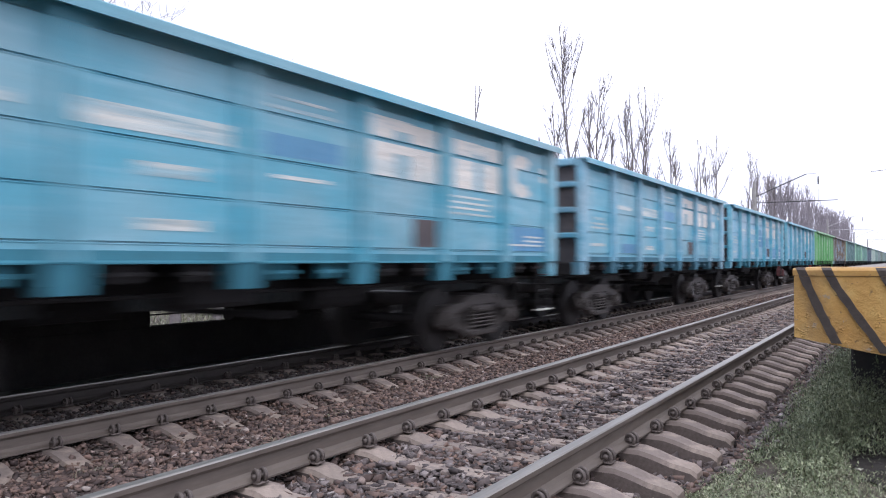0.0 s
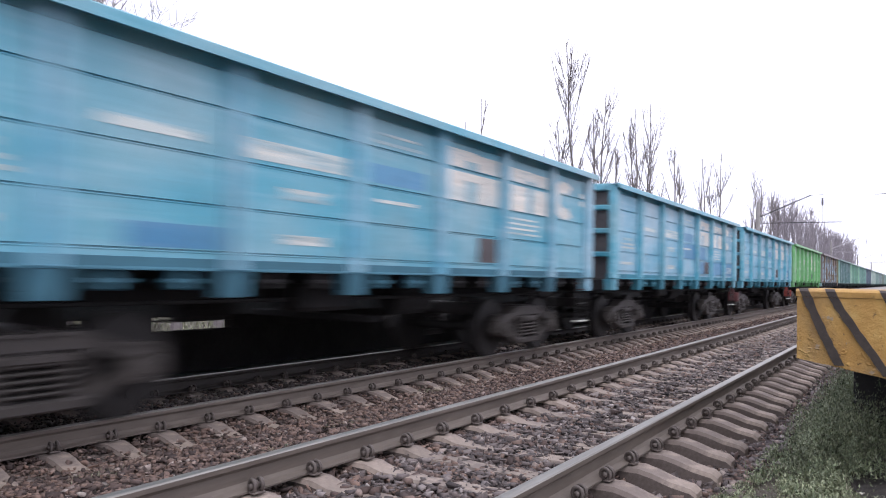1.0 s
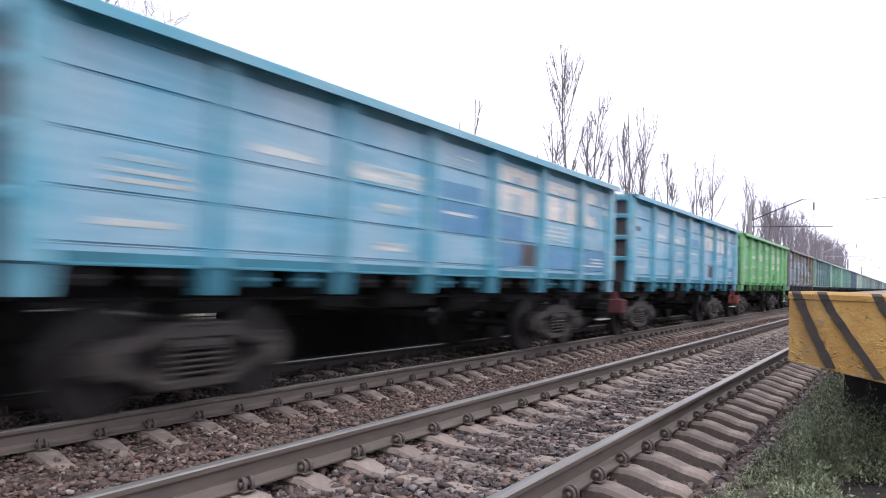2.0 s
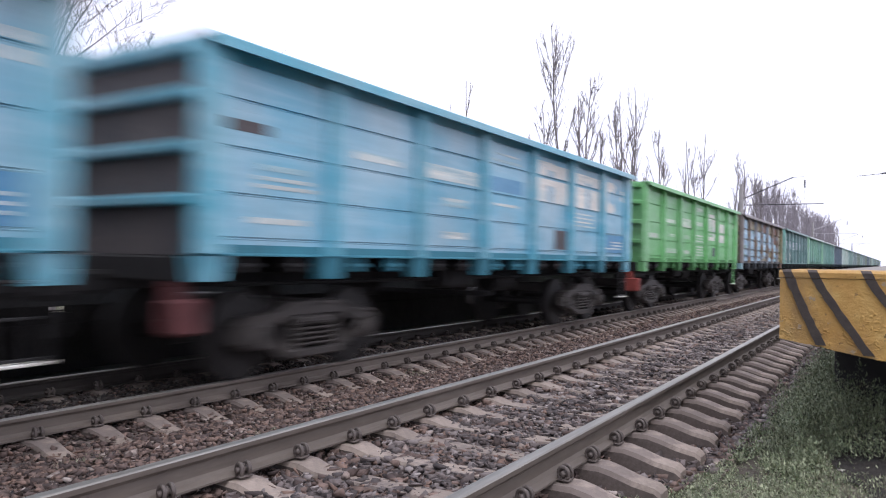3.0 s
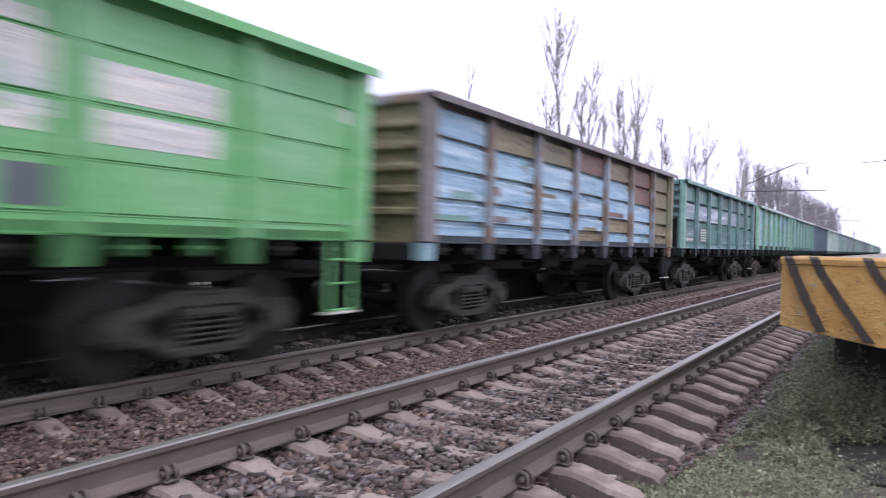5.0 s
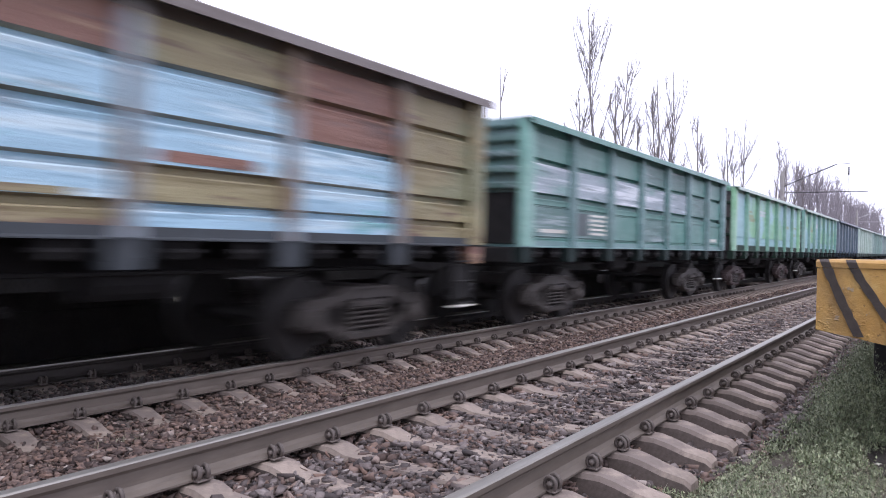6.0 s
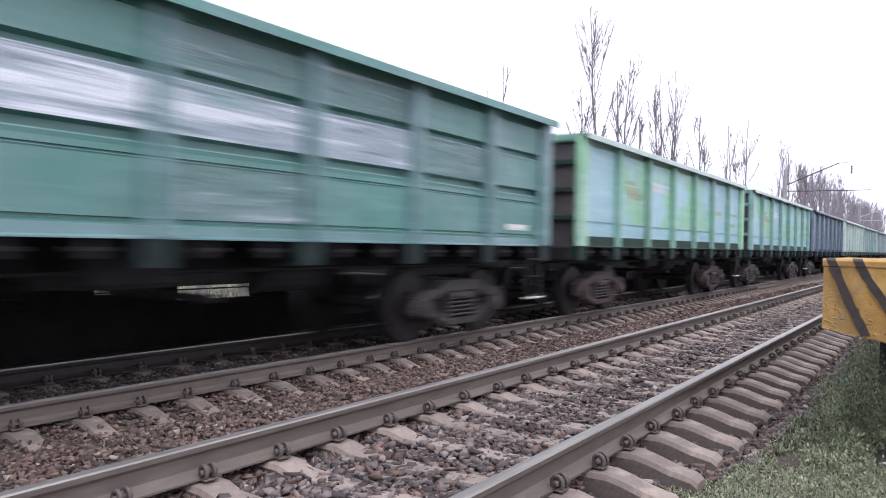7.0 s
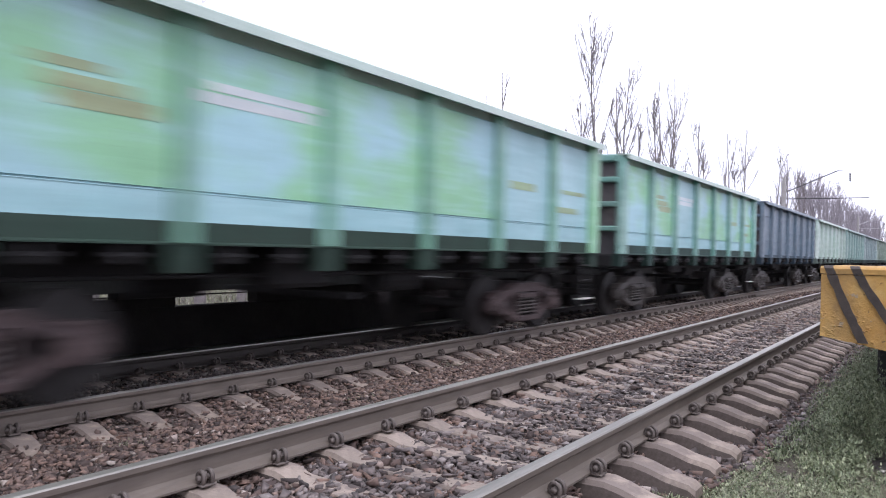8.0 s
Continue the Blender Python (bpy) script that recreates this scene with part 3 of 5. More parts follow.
    if k == 5:
        part("step_plate", box(bmesh.new(), 1.30, 1.40, HALF - 0.62, HALF - 0.12, 0.6, 1.08, 0.02), M_UNDER, w, "sooty step plate")
    # bogies
    for s in (-1, 1):
        bg = part("bogie", BOLSTER, None, w, at=pose(0, s * 4.33, 0))
        for q in (-1, 1):
            fr = part("side_frame", frames or SIDE_FRAME, None, bg, at=pose(q * 1.03, 0, 0, 0, 0, 0 if q > 0 else 180))
            if detail:
                for c in (-0.2, 0, 0.2):
                    part("spring", SPRING, None, bg, at=pose(q * 1.08, c, 0))
            ws = part("wheelset", WHEELSET, None, bg, at=pose(0, q * 0.925, 0.475))
            if detail:
                SPIN.append((ws, q * 0.925))
    # paint marks, lettering too blurred to read, hatches
    for name, i, u0, u1, z0, z1, mm in marks:
        if name.endswith("patch") and u1 - u0 > 0.88:
            continue
        a, b = bay_y(i) + 0.11, bay_y(i + 1) - 0.11
        bm = bmesh.new()
        if name == "logo_arc":
            cy, cz, ry, rz = a + (u0 + u1) / 2 * (b - a), (z0 + z1) / 2, (u1 - u0) / 2 * (b - a), (z1 - z0) / 2
            t = [radians(48 + 264 * q / 20) for q in range(21)]
            out = [(cy + ry * math.cos(q), cz + rz * math.sin(q)) for q in t]
            out += [(cy + 0.4 * ry * math.cos(q), cz + 0.4 * rz * math.sin(q)) for q in reversed(t)]
            lo = [bm.verts.new((1.4262, p, q)) for p, q in out]
            hi = [bm.verts.new((1.4285, p, q)) for p, q in out]
            for q in range(20):
                c, d = 41 - q, 40 - q
                bm.faces.new((hi[q], hi[q + 1], hi[d], hi[c]))
            for q in range(42):
                bm.faces.new((lo[q], lo[(q + 1) % 42], hi[(q + 1) % 42], hi[q]))
            part(name, bm, mm, w)
            continue
        cuts = sorted([z0, z1] + [z for z in lines if z0 < z < z1])
        for c0, c1 in zip(cuts, cuts[1:]):
            box(bm, 1.40, 1.4225 if name == "paint_patch" else 1.4255, a + u0 * (b - a), a + u1 * (b - a), c0 + (0.016 if c0 in lines else 0), c1 - (0.045 if c1 in lines else 0))
        part(name, bm, mm, w)
    return k, w


def cyan_marks(seed):
    """Signs and lettering, blurred past reading, as plain bars."""
    W, B = M_WHITE, M_BLUEP
    m = [("letter_bar", 4, 0.05, 0.38, 2.40, 3.13, W), ("letter_bar", 4, 0.38, 0.56, 2.99, 3.13, W), ("letter_bar", 4, 0.38, 0.56, 2.70, 2.86, W), ("letter_bar", 4, 0.56, 0.98, 2.40, 3.11, W),
         ("letter_bar", 5, 0.12, 0.5, 2.40, 3.09, W), ("letter_bar", 5, 0.5, 0.62, 2.93, 3.09, W), ("letter_bar", 5, 0.62, 0.98, 2.40, 3.08, W),
         ("logo_arc", 6, 0.02, 0.64, 2.40, 3.10, W), ("letter_bar", 6, 0.82, 1.06, 2.72, 2.96, W),
         ("hatch_cover", 4, 0.62, 0.98, 1.54, 1.9, M_BROWNP),
         ("sign_bar", 2, 0.0, 0.95, 2.44, 2.64, M_CYANMARK), ("sign_bar", 1, 0.2, 0.8, 2.5, 2.6, M_CYANMARK), ("sign_bar", 2, 0.35, 0.75, 2.08, 2.2, M_CYANMARK), ("sign_bar", 2, 0.35, 0.75, 1.62, 1.72, M_CYANMARK)]
    m += [("sign_bar", 5, 0.05, 0.8 - 0.08 * (j % 2), 2.02 + 0.08 * j, 2.05 + 0.08 * j, M_CYANMARK) for j in range(4)]
    m += [("paint_patch", 3, 0.1, 0.85, 2.43, 2.66, B), ("sign_bar", 3, 0.15, 0.8, 2.91, 2.95, M_CYANMARK), ("sign_bar", 3, 0.2, 0.7, 3.02, 3.05, M_CYANMARK),
          ("sign_bar", 0, 0.35, 0.9, 2.02, 2.06, M_CYANMARK), ("sign_bar", 0, 0.35, 0.85, 2.1, 2.14, M_CYANMARK), ("sign_bar", 0, 0.4, 0.8, 2.2, 2.26, M_CYANMARK), ("sign_bar", 0, 0.3, 0.8, 1.66, 1.72, M_CYANMARK), ("sign_bar", 3, 0.2, 0.7, 2.2, 2.24, M_CYANMARK)]
    if seed in (0, 2, 3):
        m += [("paint_patch", 6, 0.0, 1.0, 1.55, 1.88, B)] + [("sign_bar", 6, 0.1 + 0.3 * (j > 0), 0.84, 1.60 + 0.07 * j, 1.63 + 0.07 * j, M_CYANMARK) for j in range(3)]
    if seed == 1:
        m.append(("paint_patch", 1, 0.35, 1.0, 1.53, 1.74, B))
    if seed == 2:
        m += [("paint_patch", 3, 0.0, 1.0, 2.0, 2.34, B), ("paint_patch", 4, 0.0, 0.7, 1.53, 2.34, B), ("paint_patch", 5, 0.0, 1.0, 1.53, 1.88, B)]
    if seed == 3:
        m.append(("rust_smear", 0, 0.05, 0.45, 2.55, 2.66, M_BROWNP))
    return m


CYAN = wagon_paint("cyan_wagon_paint", (0.075, 0.345, 0.46), fade=(0.22, 0.40, 0.465), amount=0.3, edge=(0.38, 0.66), size=0.7, dimming=0.6)
CYAN_PALE = wagon_paint("faded_cyan_wagon_paint", (0.12, 0.37, 0.505), fade=(0.31, 0.46, 0.54), amount=0.35, edge=(0.36, 0.64), size=0.7)
GREEN = wagon_paint("fresh_green_wagon_paint", (0.125, 0.41, 0.13), fade=(0.20, 0.45, 0.215), amount=0.22, chalk=(0.30, 0.52, 0.31), dimming=0.5)
RUSTY = wagon_paint("rusted_wagon_sheet", (0.16, 0.125, 0.09), dirt=(0.06, 0.04, 0.03), fade=(0.24, 0.19, 0.11), amount=0.6)
RUSTGREY = wagon_paint("rusted_grey_posts", (0.23, 0.27, 0.31), 0.24, dirt=(0.07, 0.05, 0.04), fade=(0.17, 0.115, 0.075), amount=0.6, edge=(0.44, 0.54), size=1.6)
RUSTRIM = wagon_paint("brown_rim_paint", (0.12, 0.095, 0.085), fade=(0.19, 0.165, 0.16), amount=0.5)
RUSTPATCH = streaked_paint("brick_red_rust", (0.22, 0.105, 0.075), (
    ((0.34, 0.22, 0.14), (1, 0.4, 3.0), 1.7, 0.54, 0.62, 0.8), ((0.09, 0.055, 0.05), (1, 0.5, 3.2), 2.3, 0.55, 0.62, 0.8)))
OCHRE = wagon_paint("ochre_rust_smear", (0.23, 0.25, 0.13), fade=(0.24, 0.36, 0.2), amount=0.3)
SKYWORN = streaked_paint("worn_blue_touch_up", (0.36, 0.57, 0.71), (
    ((0.58, 0.73, 0.80), (1, 0.3, 4.5), 1.5, 0.50, 0.60, 0.85), ((0.16, 0.30, 0.40), (1, 0.4, 4.2), 1.9, 0.56, 0.63, 0.75),
    ((0.13, 0.38, 0.40), (1, 0.6, 2.0), 0.9, 0.58, 0.64, 0.8), ((0.18, 0.12, 0.085), (1, 0.6, 2.4), 1.0, 0.59, 0.64, 0.85)))
TEALGREY = streaked_paint("chalk_streaked_teal", (0.34, 0.41, 0.46), (
    ((0.18, 0.34, 0.31), (1, 0.8, 1.4), 1.0, 0.52, 0.60, 0.8), ((0.74, 0.78, 0.83), (1, 0.22, 5.0), 1.5, 0.50, 0.60, 0.9), ((0.08, 0.15, 0.15), (1, 0.35, 4.0), 2.2, 0.57, 0.63, 0.75)))
OCHRERUST = streaked_paint("ochre_rust", (0.25, 0.21, 0.11), (
    ((0.33, 0.29, 0.16), (1, 0.4, 3.0), 1.6, 0.52, 0.62, 0.8), ((0.12, 0.065, 0.045), (1, 0.5, 3.2), 1.9, 0.55, 0.62, 0.85), ((0.17, 0.19, 0.11), (1, 0.9, 1.4), 0.8, 0.54, 0.62, 0.7)))
TEALPOST = wagon_paint("grey_teal_post_paint", (0.085, 0.185, 0.18), 0.14, fade=(0.175, 0.275, 0.285), amount=0.5)
TEALPALE = wagon_paint("pale_teal_post_paint", (0.14, 0.34, 0.29), fade=(0.22, 0.4, 0.35), amount=0.3)
TEALHAZE = streaked_paint("dusty_teal_panel", (0.12, 0.225, 0.21), (
    ((0.22, 0.29, 0.305), (1, 0.6, 1.5), 1.1, 0.50, 0.60, 0.8), ((0.38, 0.45, 0.48), (1, 0.25, 4.8), 1.7, 0.54, 0.63, 0.8), ((0.07, 0.13, 0.13), (1, 0.35, 4.0), 2.4, 0.56, 0.63, 0.75)))
TEAL = wagon_paint("dull_teal_wagon_paint", (0.064, 0.205, 0.172), 0.22, fade=(0.125, 0.24, 0.225), amount=0.45)
GREYP = wagon_paint("chalk_grey_touch_up", (0.42, 0.48, 0.50), fade=(0.54, 0.58, 0.60), amount=0.2)
# Rims paled for the sky on their tops; also one pale wagon body.
PALERIM = wagon_paint("pale_skylit_paint", (0.36, 0.48, 0.42), fade=(0.48, 0.56, 0.52), amount=0.25)
MINT = wagon_paint("faded_mint_wagon_paint", (0.21, 0.45, 0.26), fade=(0.28, 0.47, 0.52), amount=0.22, edge=(0.42, 0.58), size=1.0)
MINTGREY = wagon_paint("mint_grey_wagon_paint", (0.24, 0.43, 0.46), fade=(0.31, 0.49, 0.53), amount=0.2)
MINTCORNER = wagon_paint("bright_mint_corner_paint", (0.22, 0.48, 0.27), fade=(0.32, 0.52, 0.40), amount=0.25)
MINTPOST = wagon_paint("mint_post_paint", (0.13, 0.31, 0.22), 0.13, fade=(0.2, 0.36, 0.3), amount=0.45)
SEA = wagon_paint("sea_green_wagon_paint", (0.12, 0.29, 0.245), 0.16, fade=(0.21, 0.35, 0.31), amount=0.45)
# Paints for the train's tail, greyed to carry the haze of distance.
GREYSEA = wagon_paint("hazed_sea_green_paint", (0.19, 0.31, 0.285), fade=(0.27, 0.36, 0.34), amount=0.45)
GREYTEAL = wagon_paint("hazed_grey_teal_paint", (0.19, 0.265, 0.27), fade=(0.27, 0.33, 0.335), amount=0.45)
SLATE = wagon_paint("slate_blue_wagon_paint", (0.075, 0.125, 0.17), fade=(0.13, 0.17, 0.21), amount=0.5)
OLIVE = wagon_paint("grey_green_wagon_paint", (0.15, 0.21, 0.17), fade=(0.22, 0.27, 0.23), amount=0.5)


def rust_marks():
    """Pale blue touch-up over most panels, rust and ochre left along the top and at the tail."""
    r = random.Random(5)
    m = []
    rows = ((2.87, 3.22), (2.43, 2.79), (2.0, 2.35), (1.69, 1.92), (1.44, 1.61))
    blue = ((0, 1, 2, 3, 4), (1, 2, 3, 4), (1, 2, 3, 4), (1, 2, 3), (1, 2, 4), (2, 3, 4), ())
    for i, pick in enumerate(blue):
        for j, (z0, z1) in enumerate(rows):
            mm = SKYWORN if j in pick else (RUSTPATCH if (i, j) in ((3, 0), (5, 0), (5, 1), (4, 4)) else OCHRERUST)
            m.append(("paint_patch", i, 0.0, 1.0, z0, z1, mm))
    m += [("paint_patch", 0, 0.4, 0.8, 1.98, 2.1, SEA), ("paint_patch", 0, 0.0, 0.75, 1.66, 1.74, SEA), ("rust_smear", 1, 0.0, 0.2, 2.1, 2.24, RUSTPATCH), ("rust_smear", 1, 0.0, 0.4, 1.68, 1.78, RUSTRIM), ("rust_smear", 2, 0.1, 0.5, 2.2, 2.27, OCHRERUST), ("rust_smear", 3, 0.3, 0.8, 1.66, 1.72, OCHRERUST), ("rust_smear", 4, 0.1, 0.8, 2.0, 2.1, RUSTPATCH)]
    return m


def teal_marks():
    m = []
    for i in range(7):
        if i < 6:
            m.append(("paint_patch", i, 0.0, 1.0, 2.25, 2.68, TEALGREY if i < 5 else TEALHAZE))
        if i in (3, 4):
            m.append(("paint_patch", i, 0.0, 1.0, 2.86, 3.3, TEALHAZE))
        if i in (0, 1, 3):
            m.append(("paint_patch", i, 0.0, 1.0, 1.56, 1.98, TEALHAZE))
    m += [("hatch_cover", 1, 0.05, 0.42, 1.56, 1.96, M_GREYHATCH), ("sign_bar", 6, 0.3, 0.7, 1.57, 1.66, M_WHITE), ("sign_bar", 0, 0.3, 0.95, 1.58, 1.64, M_WHITE)]
    m += [("sign_bar", 1, 0.5, 1.0, 1.58 + 0.085 * j, 1.62 + 0.085 * j, M_WHITE) for j in range(5)]
    return m


def mint_marks(seed):
    m = [("paint_patch", i, 0.0, 1.0, 1.45, 1.79, MINTGREY) for i in range(7)] + [("paint_patch", i, 0.0, 1.0, 1.83, 3.3, MINTGREY) for i in ((0, 5, 6) if seed == 1 else (2,))]
    m += [("sign_bar", 2, 0.02, 0.9, 2.60, 2.70, GREYP), ("sign_bar", 2, 0.1, 0.98, 2.72, 2.80, GREYP), ("rust_smear", 1, 0.35, 0.9, 2.35, 2.48, OCHRE), ("rust_smear", 1, 0.3, 0.75, 2.49, 2.60, OCHRE),
          ("rust_smear", 1, 0.25, 0.6, 2.64, 2.72, OCHRE), ("rust_smear", 5, 0.2, 0.7, 2.3, 2.42, OCHRE), ("rust_smear", 6, 0.2, 0.8, 2.35, 2.42, OCHRE), ("rust_smear", 6, 0.1, 0.6, 2.02, 2.12, OCHRE)]
    return m


green_marks = [("sign_bar", 2, 0.0, 0.9, 2.40, 2.66, M_GREENMARK), ("logo_bar", 4, 0.16, 0.88, 2.84, 3.0, M_WHITE), ("logo_bar", 4, 0.06, 0.3, 2.22, 2.83, M_WHITE), ("logo_bar", 4, 0.72, 0.96, 2.22, 2.83, M_WHITE), ("logo_bar", 4, 0.3, 0.72, 2.3, 2.83, M_GREENMARK), ("logo_bar", 4, 0.14, 0.9, 2.1, 2.22, M_WHITE),
               ("sign_bar", 5, 0.06, 0.86, 2.43, 2.74, M_WHITE), ("sign_bar", 5, 0.06, 0.84, 2.07, 2.34, M_WHITE), ("sign_bar", 6, 0.85, 1.06, 2.68, 2.84, M_WHITE), ("sign_bar", 3, 0.2, 0.8, 2.98, 3.1, M_GREENMARK), ("sign_bar", 3, 0.2, 0.8, 2.52, 2.64, M_GREENMARK), ("sign_bar", 2, 0.4, 0.8, 2.04, 2.16, M_GREENMARK), ("sign_bar", 2, 0.4, 0.76, 1.6, 1.7, M_GREENMARK), ("sign_bar", 1, 0.1, 0.95, 1.6, 1.72, M_GREENMARK), ("sign_bar", 1, 0.4, 0.8, 2.06, 2.14, M_GREENMARK),
               ("hatch_cover", 4, 0.7, 0.98, 1.55, 1.86, M_GREYHATCH), ("sign_bar", 1, 0.2, 0.8, 2.45, 2.55, M_GREENMARK), ("sign_bar", 0, 0.2, 0.8, 1.98, 2.1, M_GREENMARK)]
green_marks += [("sign_bar", 3, 0.05, 0.85, 1.55 + 0.09 * j, 1.59 + 0.09 * j, M_GREENMARK) for j in range(8) if not 1.84 < 1.55 + 0.09 * j < 1.98]

WAGONS = []


def build_train():
    say = "bright cyan open-top freight wagon with chalk-white markings"
    WAGONS.append(wagon(-1, CYAN, say))
    WAGONS.append(wagon(0, CYAN, say, marks=cyan_marks(0)))
    WAGONS.append(wagon(1, CYAN, say, CYAN_PALE, marks=cyan_marks(1), rim=CYAN))
    WAGONS.append(wagon(2, CYAN_PALE, "faded cyan freight wagon with royal blue patches", CYAN, marks=cyan_marks(2)))
    WAGONS.append(wagon(3, CYAN_PALE, "faded cyan freight wagon with a red front coupler", CYAN, marks=cyan_marks(3), red=True))
    WAGONS.append(wagon(4, GREEN, "fresh green freight wagon with white sign panels", marks=green_marks, red=True))
    WAGONS.append(wagon(5, RUSTY, "rusty brown freight wagon with pale blue touch-up", RUSTGREY, (2.80, 2.36, 1.93, 1.62), rust_marks(), deep=0.09, rim=RUSTRIM, corner=RUSTRIM))
    WAGONS.append(wagon(6, TEAL, "dull teal freight wagon with chalky grey panels", TEALPOST, (2.75, 2.18, 2.02, 1.5), teal_marks(), deep={2.75: 0.095, 2.18: 0.105, 2.02: 0.02, 1.5: 0.03}, rim=TEAL, corner=TEALPALE))
    WAGONS.append(wagon(7, MINT, "faded mint green freight wagon with smooth sides", MINTPOST, (1.80,), mint_marks(1), rim=PALERIM, corner=MINTCORNER, frames=RUSTY_FRAME))
    WAGONS.append(wagon(8, MINT, "mint and sea-green freight wagon with smooth sides", SEA, (1.80,), mint_marks(2), rim=PALERIM))
    WAGONS.append(wagon(9, SLATE, "slate blue freight wagon, dusty", SLATE, LINES))
    tail = [PALERIM, GREYSEA, GREYTEAL, OLIVE, GREYSEA, GREYTEAL, OLIVE, SLATE, GREYTEAL, OLIVE]
    for k in range(10, 32):
        p = tail[(k - 10) % len(tail)]
        WAGONS.append(wagon(k, p, "green freight wagon far down the train, greyed for haze", p, LINES if k % 2 else (1.8,), detail=k < 13))


build_train()

# ---- platform ----


def rough_face(y, x0, x1, top, low, depth):
    """A slab whose front is a fine grid with flakes standing proud and a broken lower edge."""
    bm = bmesh.new()
    nx, nz = 150, 74
    rows = []
    for j in range(nz + 1):
        row = []
        for i in range(nx + 1):
            x = x0 + (x1 - x0) * i / nx
            v = j / nz
            b = low(x) + (0.018 * max(0, noise.noise(Vector((x * 16, 0, 2)))) if j == 0 else 0)
            z = b + (top - b) * v
            f = noise.noise(Vector((x * 10, z * 14, 1))) + 0.6 * noise.noise(Vector((x * 27, z * 33, 5)))
            lift = 0.007 if abs(f - 0.24) < 0.035 and noise.noise(Vector((x * 2.2, z * 2.2, 9))) > 0.02 else 0.0
            row.append(bm.verts.new((x, y - lift - 0.004 * noise.noise(Vector((x * 5, z * 5, 3))), z)))
        rows.append(row)
    for a, c in zip(rows, rows[1:]):
        for i in range(nx):
            bm.faces.new((a[i], a[i + 1], c[i + 1], c[i]))
    back = [bm.verts.new((p.co.x, y + depth, p.co.z)) for p in (rows[0][0], rows[0][-1], rows[-1][-1], rows[-1][0])]
    bm.faces.new(back)
    bm.faces.new([p for p in rows[0]] + [back[1], back[0]])
    bm.faces.new([p for p in reversed(rows[-1])] + [back[3], back[2]])
    bm.faces.new([r[0] for r in reversed(rows)] + [back[0], back[3]])
    bm.faces.new([r[-1] for r in rows] + [back[2], back[1]])
    return bm


def platform():
    pl = tagged(new("platform"), "high concrete platform, its end painted yellow with black stripes", "platform", kind="structure")
    y0, y1 = 2.05, 160

    def low(x):
        return 0.80 - (x - 1.89) * 0.175
    part("end_slab", rough_face(y0, 1.89, 3.1, 1.222, low, 1.5), M_YELLOW, pl, "flaking yellow end slab")
    bm = bmesh.new()
    prism(bm, [(1.9, 0.95), (1.9, 1.235), (1.93, 1.255), (6.2, 1.255), (6.2, 0.95)], "y", y0 + 1.505, y1)
    part("deck", bm, M_BARECON, pl)
    part("landing", box(bmesh.new(), 3.104, 6.2, y0 + 0.02, y0 + 1.5, 0.5, 1.255, 0.01), M_BARECON, pl)
    bm = bmesh.new()
    prism(bm, [(y0 - 0.008, 1.226), (y0 - 0.01, 1.262), (y0 + 0.02, 1.277), (y0 + 1.5, 1.277), (y0 + 1.5, 1.226)], "x", 1.884, 3.1)
    part("edging", bm, M_YELLOW, pl, "yellow edging along the top of the slab")
    # Dark wall added to fill the shaded hollow under the slab.
    part("end_wall", box(bmesh.new(), 2.1, 6.0, y0 + 2.2, y0 + 2.4, -0.2, 0.94, 0.02), M_SHADECON, pl, "dark wall set back to stand for the shade under the slab")
    for y in [y0 + 2.9 + 3.0 * i for i in range(8)]:
        bm = bmesh.new()
        box(bm, 2.75, 5.6, y, y + 0.4, -0.2, 0.9, 0.02)
        part("support", bm, M_BARECON, pl)
    wob = random.Random(8)
    for x, xl, w in ((1.955, 2.15, 0.058), (2.115, 2.435, 0.06), (2.435, 2.85, 0.062)):
        bm = bmesh.new()
        steps, rows = 14, []
        for i in range(steps + 1):
            z = 1.221 - (1.221 - low(xl) - 0.016) * i / steps
            c = x + (xl - x) * (i / steps) ** 1.08
            a, b = c - w / 2 + wob.uniform(-0.004, 0.004), c + w / 2 + wob.uniform(-0.004, 0.004)
            rows.append([bm.verts.new(p) for p in ((a, y0 - 0.016, z), (b, y0 - 0.016, z), (b, y0 + 0.008, z), (a, y0 + 0.008, z))])
        for a, b in zip(rows, rows[1:]):
            for q in range(4):
                bm.faces.new((a[q], a[(q + 1) % 4], b[(q + 1) % 4], b[q]))
        bm.faces.new(rows[0]), bm.faces.new(rows[-1])
        for za, zb, ya, yb, sa, sb in ((1.224, 1.264, -0.013, -0.0135, 0.0, -0.018), (1.264, 1.2795, -0.0135, 0.018, -0.018, -0.026), (1.2795, 1.2796, 0.018, 0.3, -0.026, -0.05)):
            quad = [(x - w / 2 + sa, y0 + ya, za), (x + w / 2 + sa, y0 + ya, za), (x + w / 2 + sb, y0 + yb, zb), (x - w / 2 + sb, y0 + yb, zb)]
            bm.faces.new([bm.verts.new(p) for p in quad])
        part("stripe", bm, M_BLACKP, pl)
    return pl


platform()


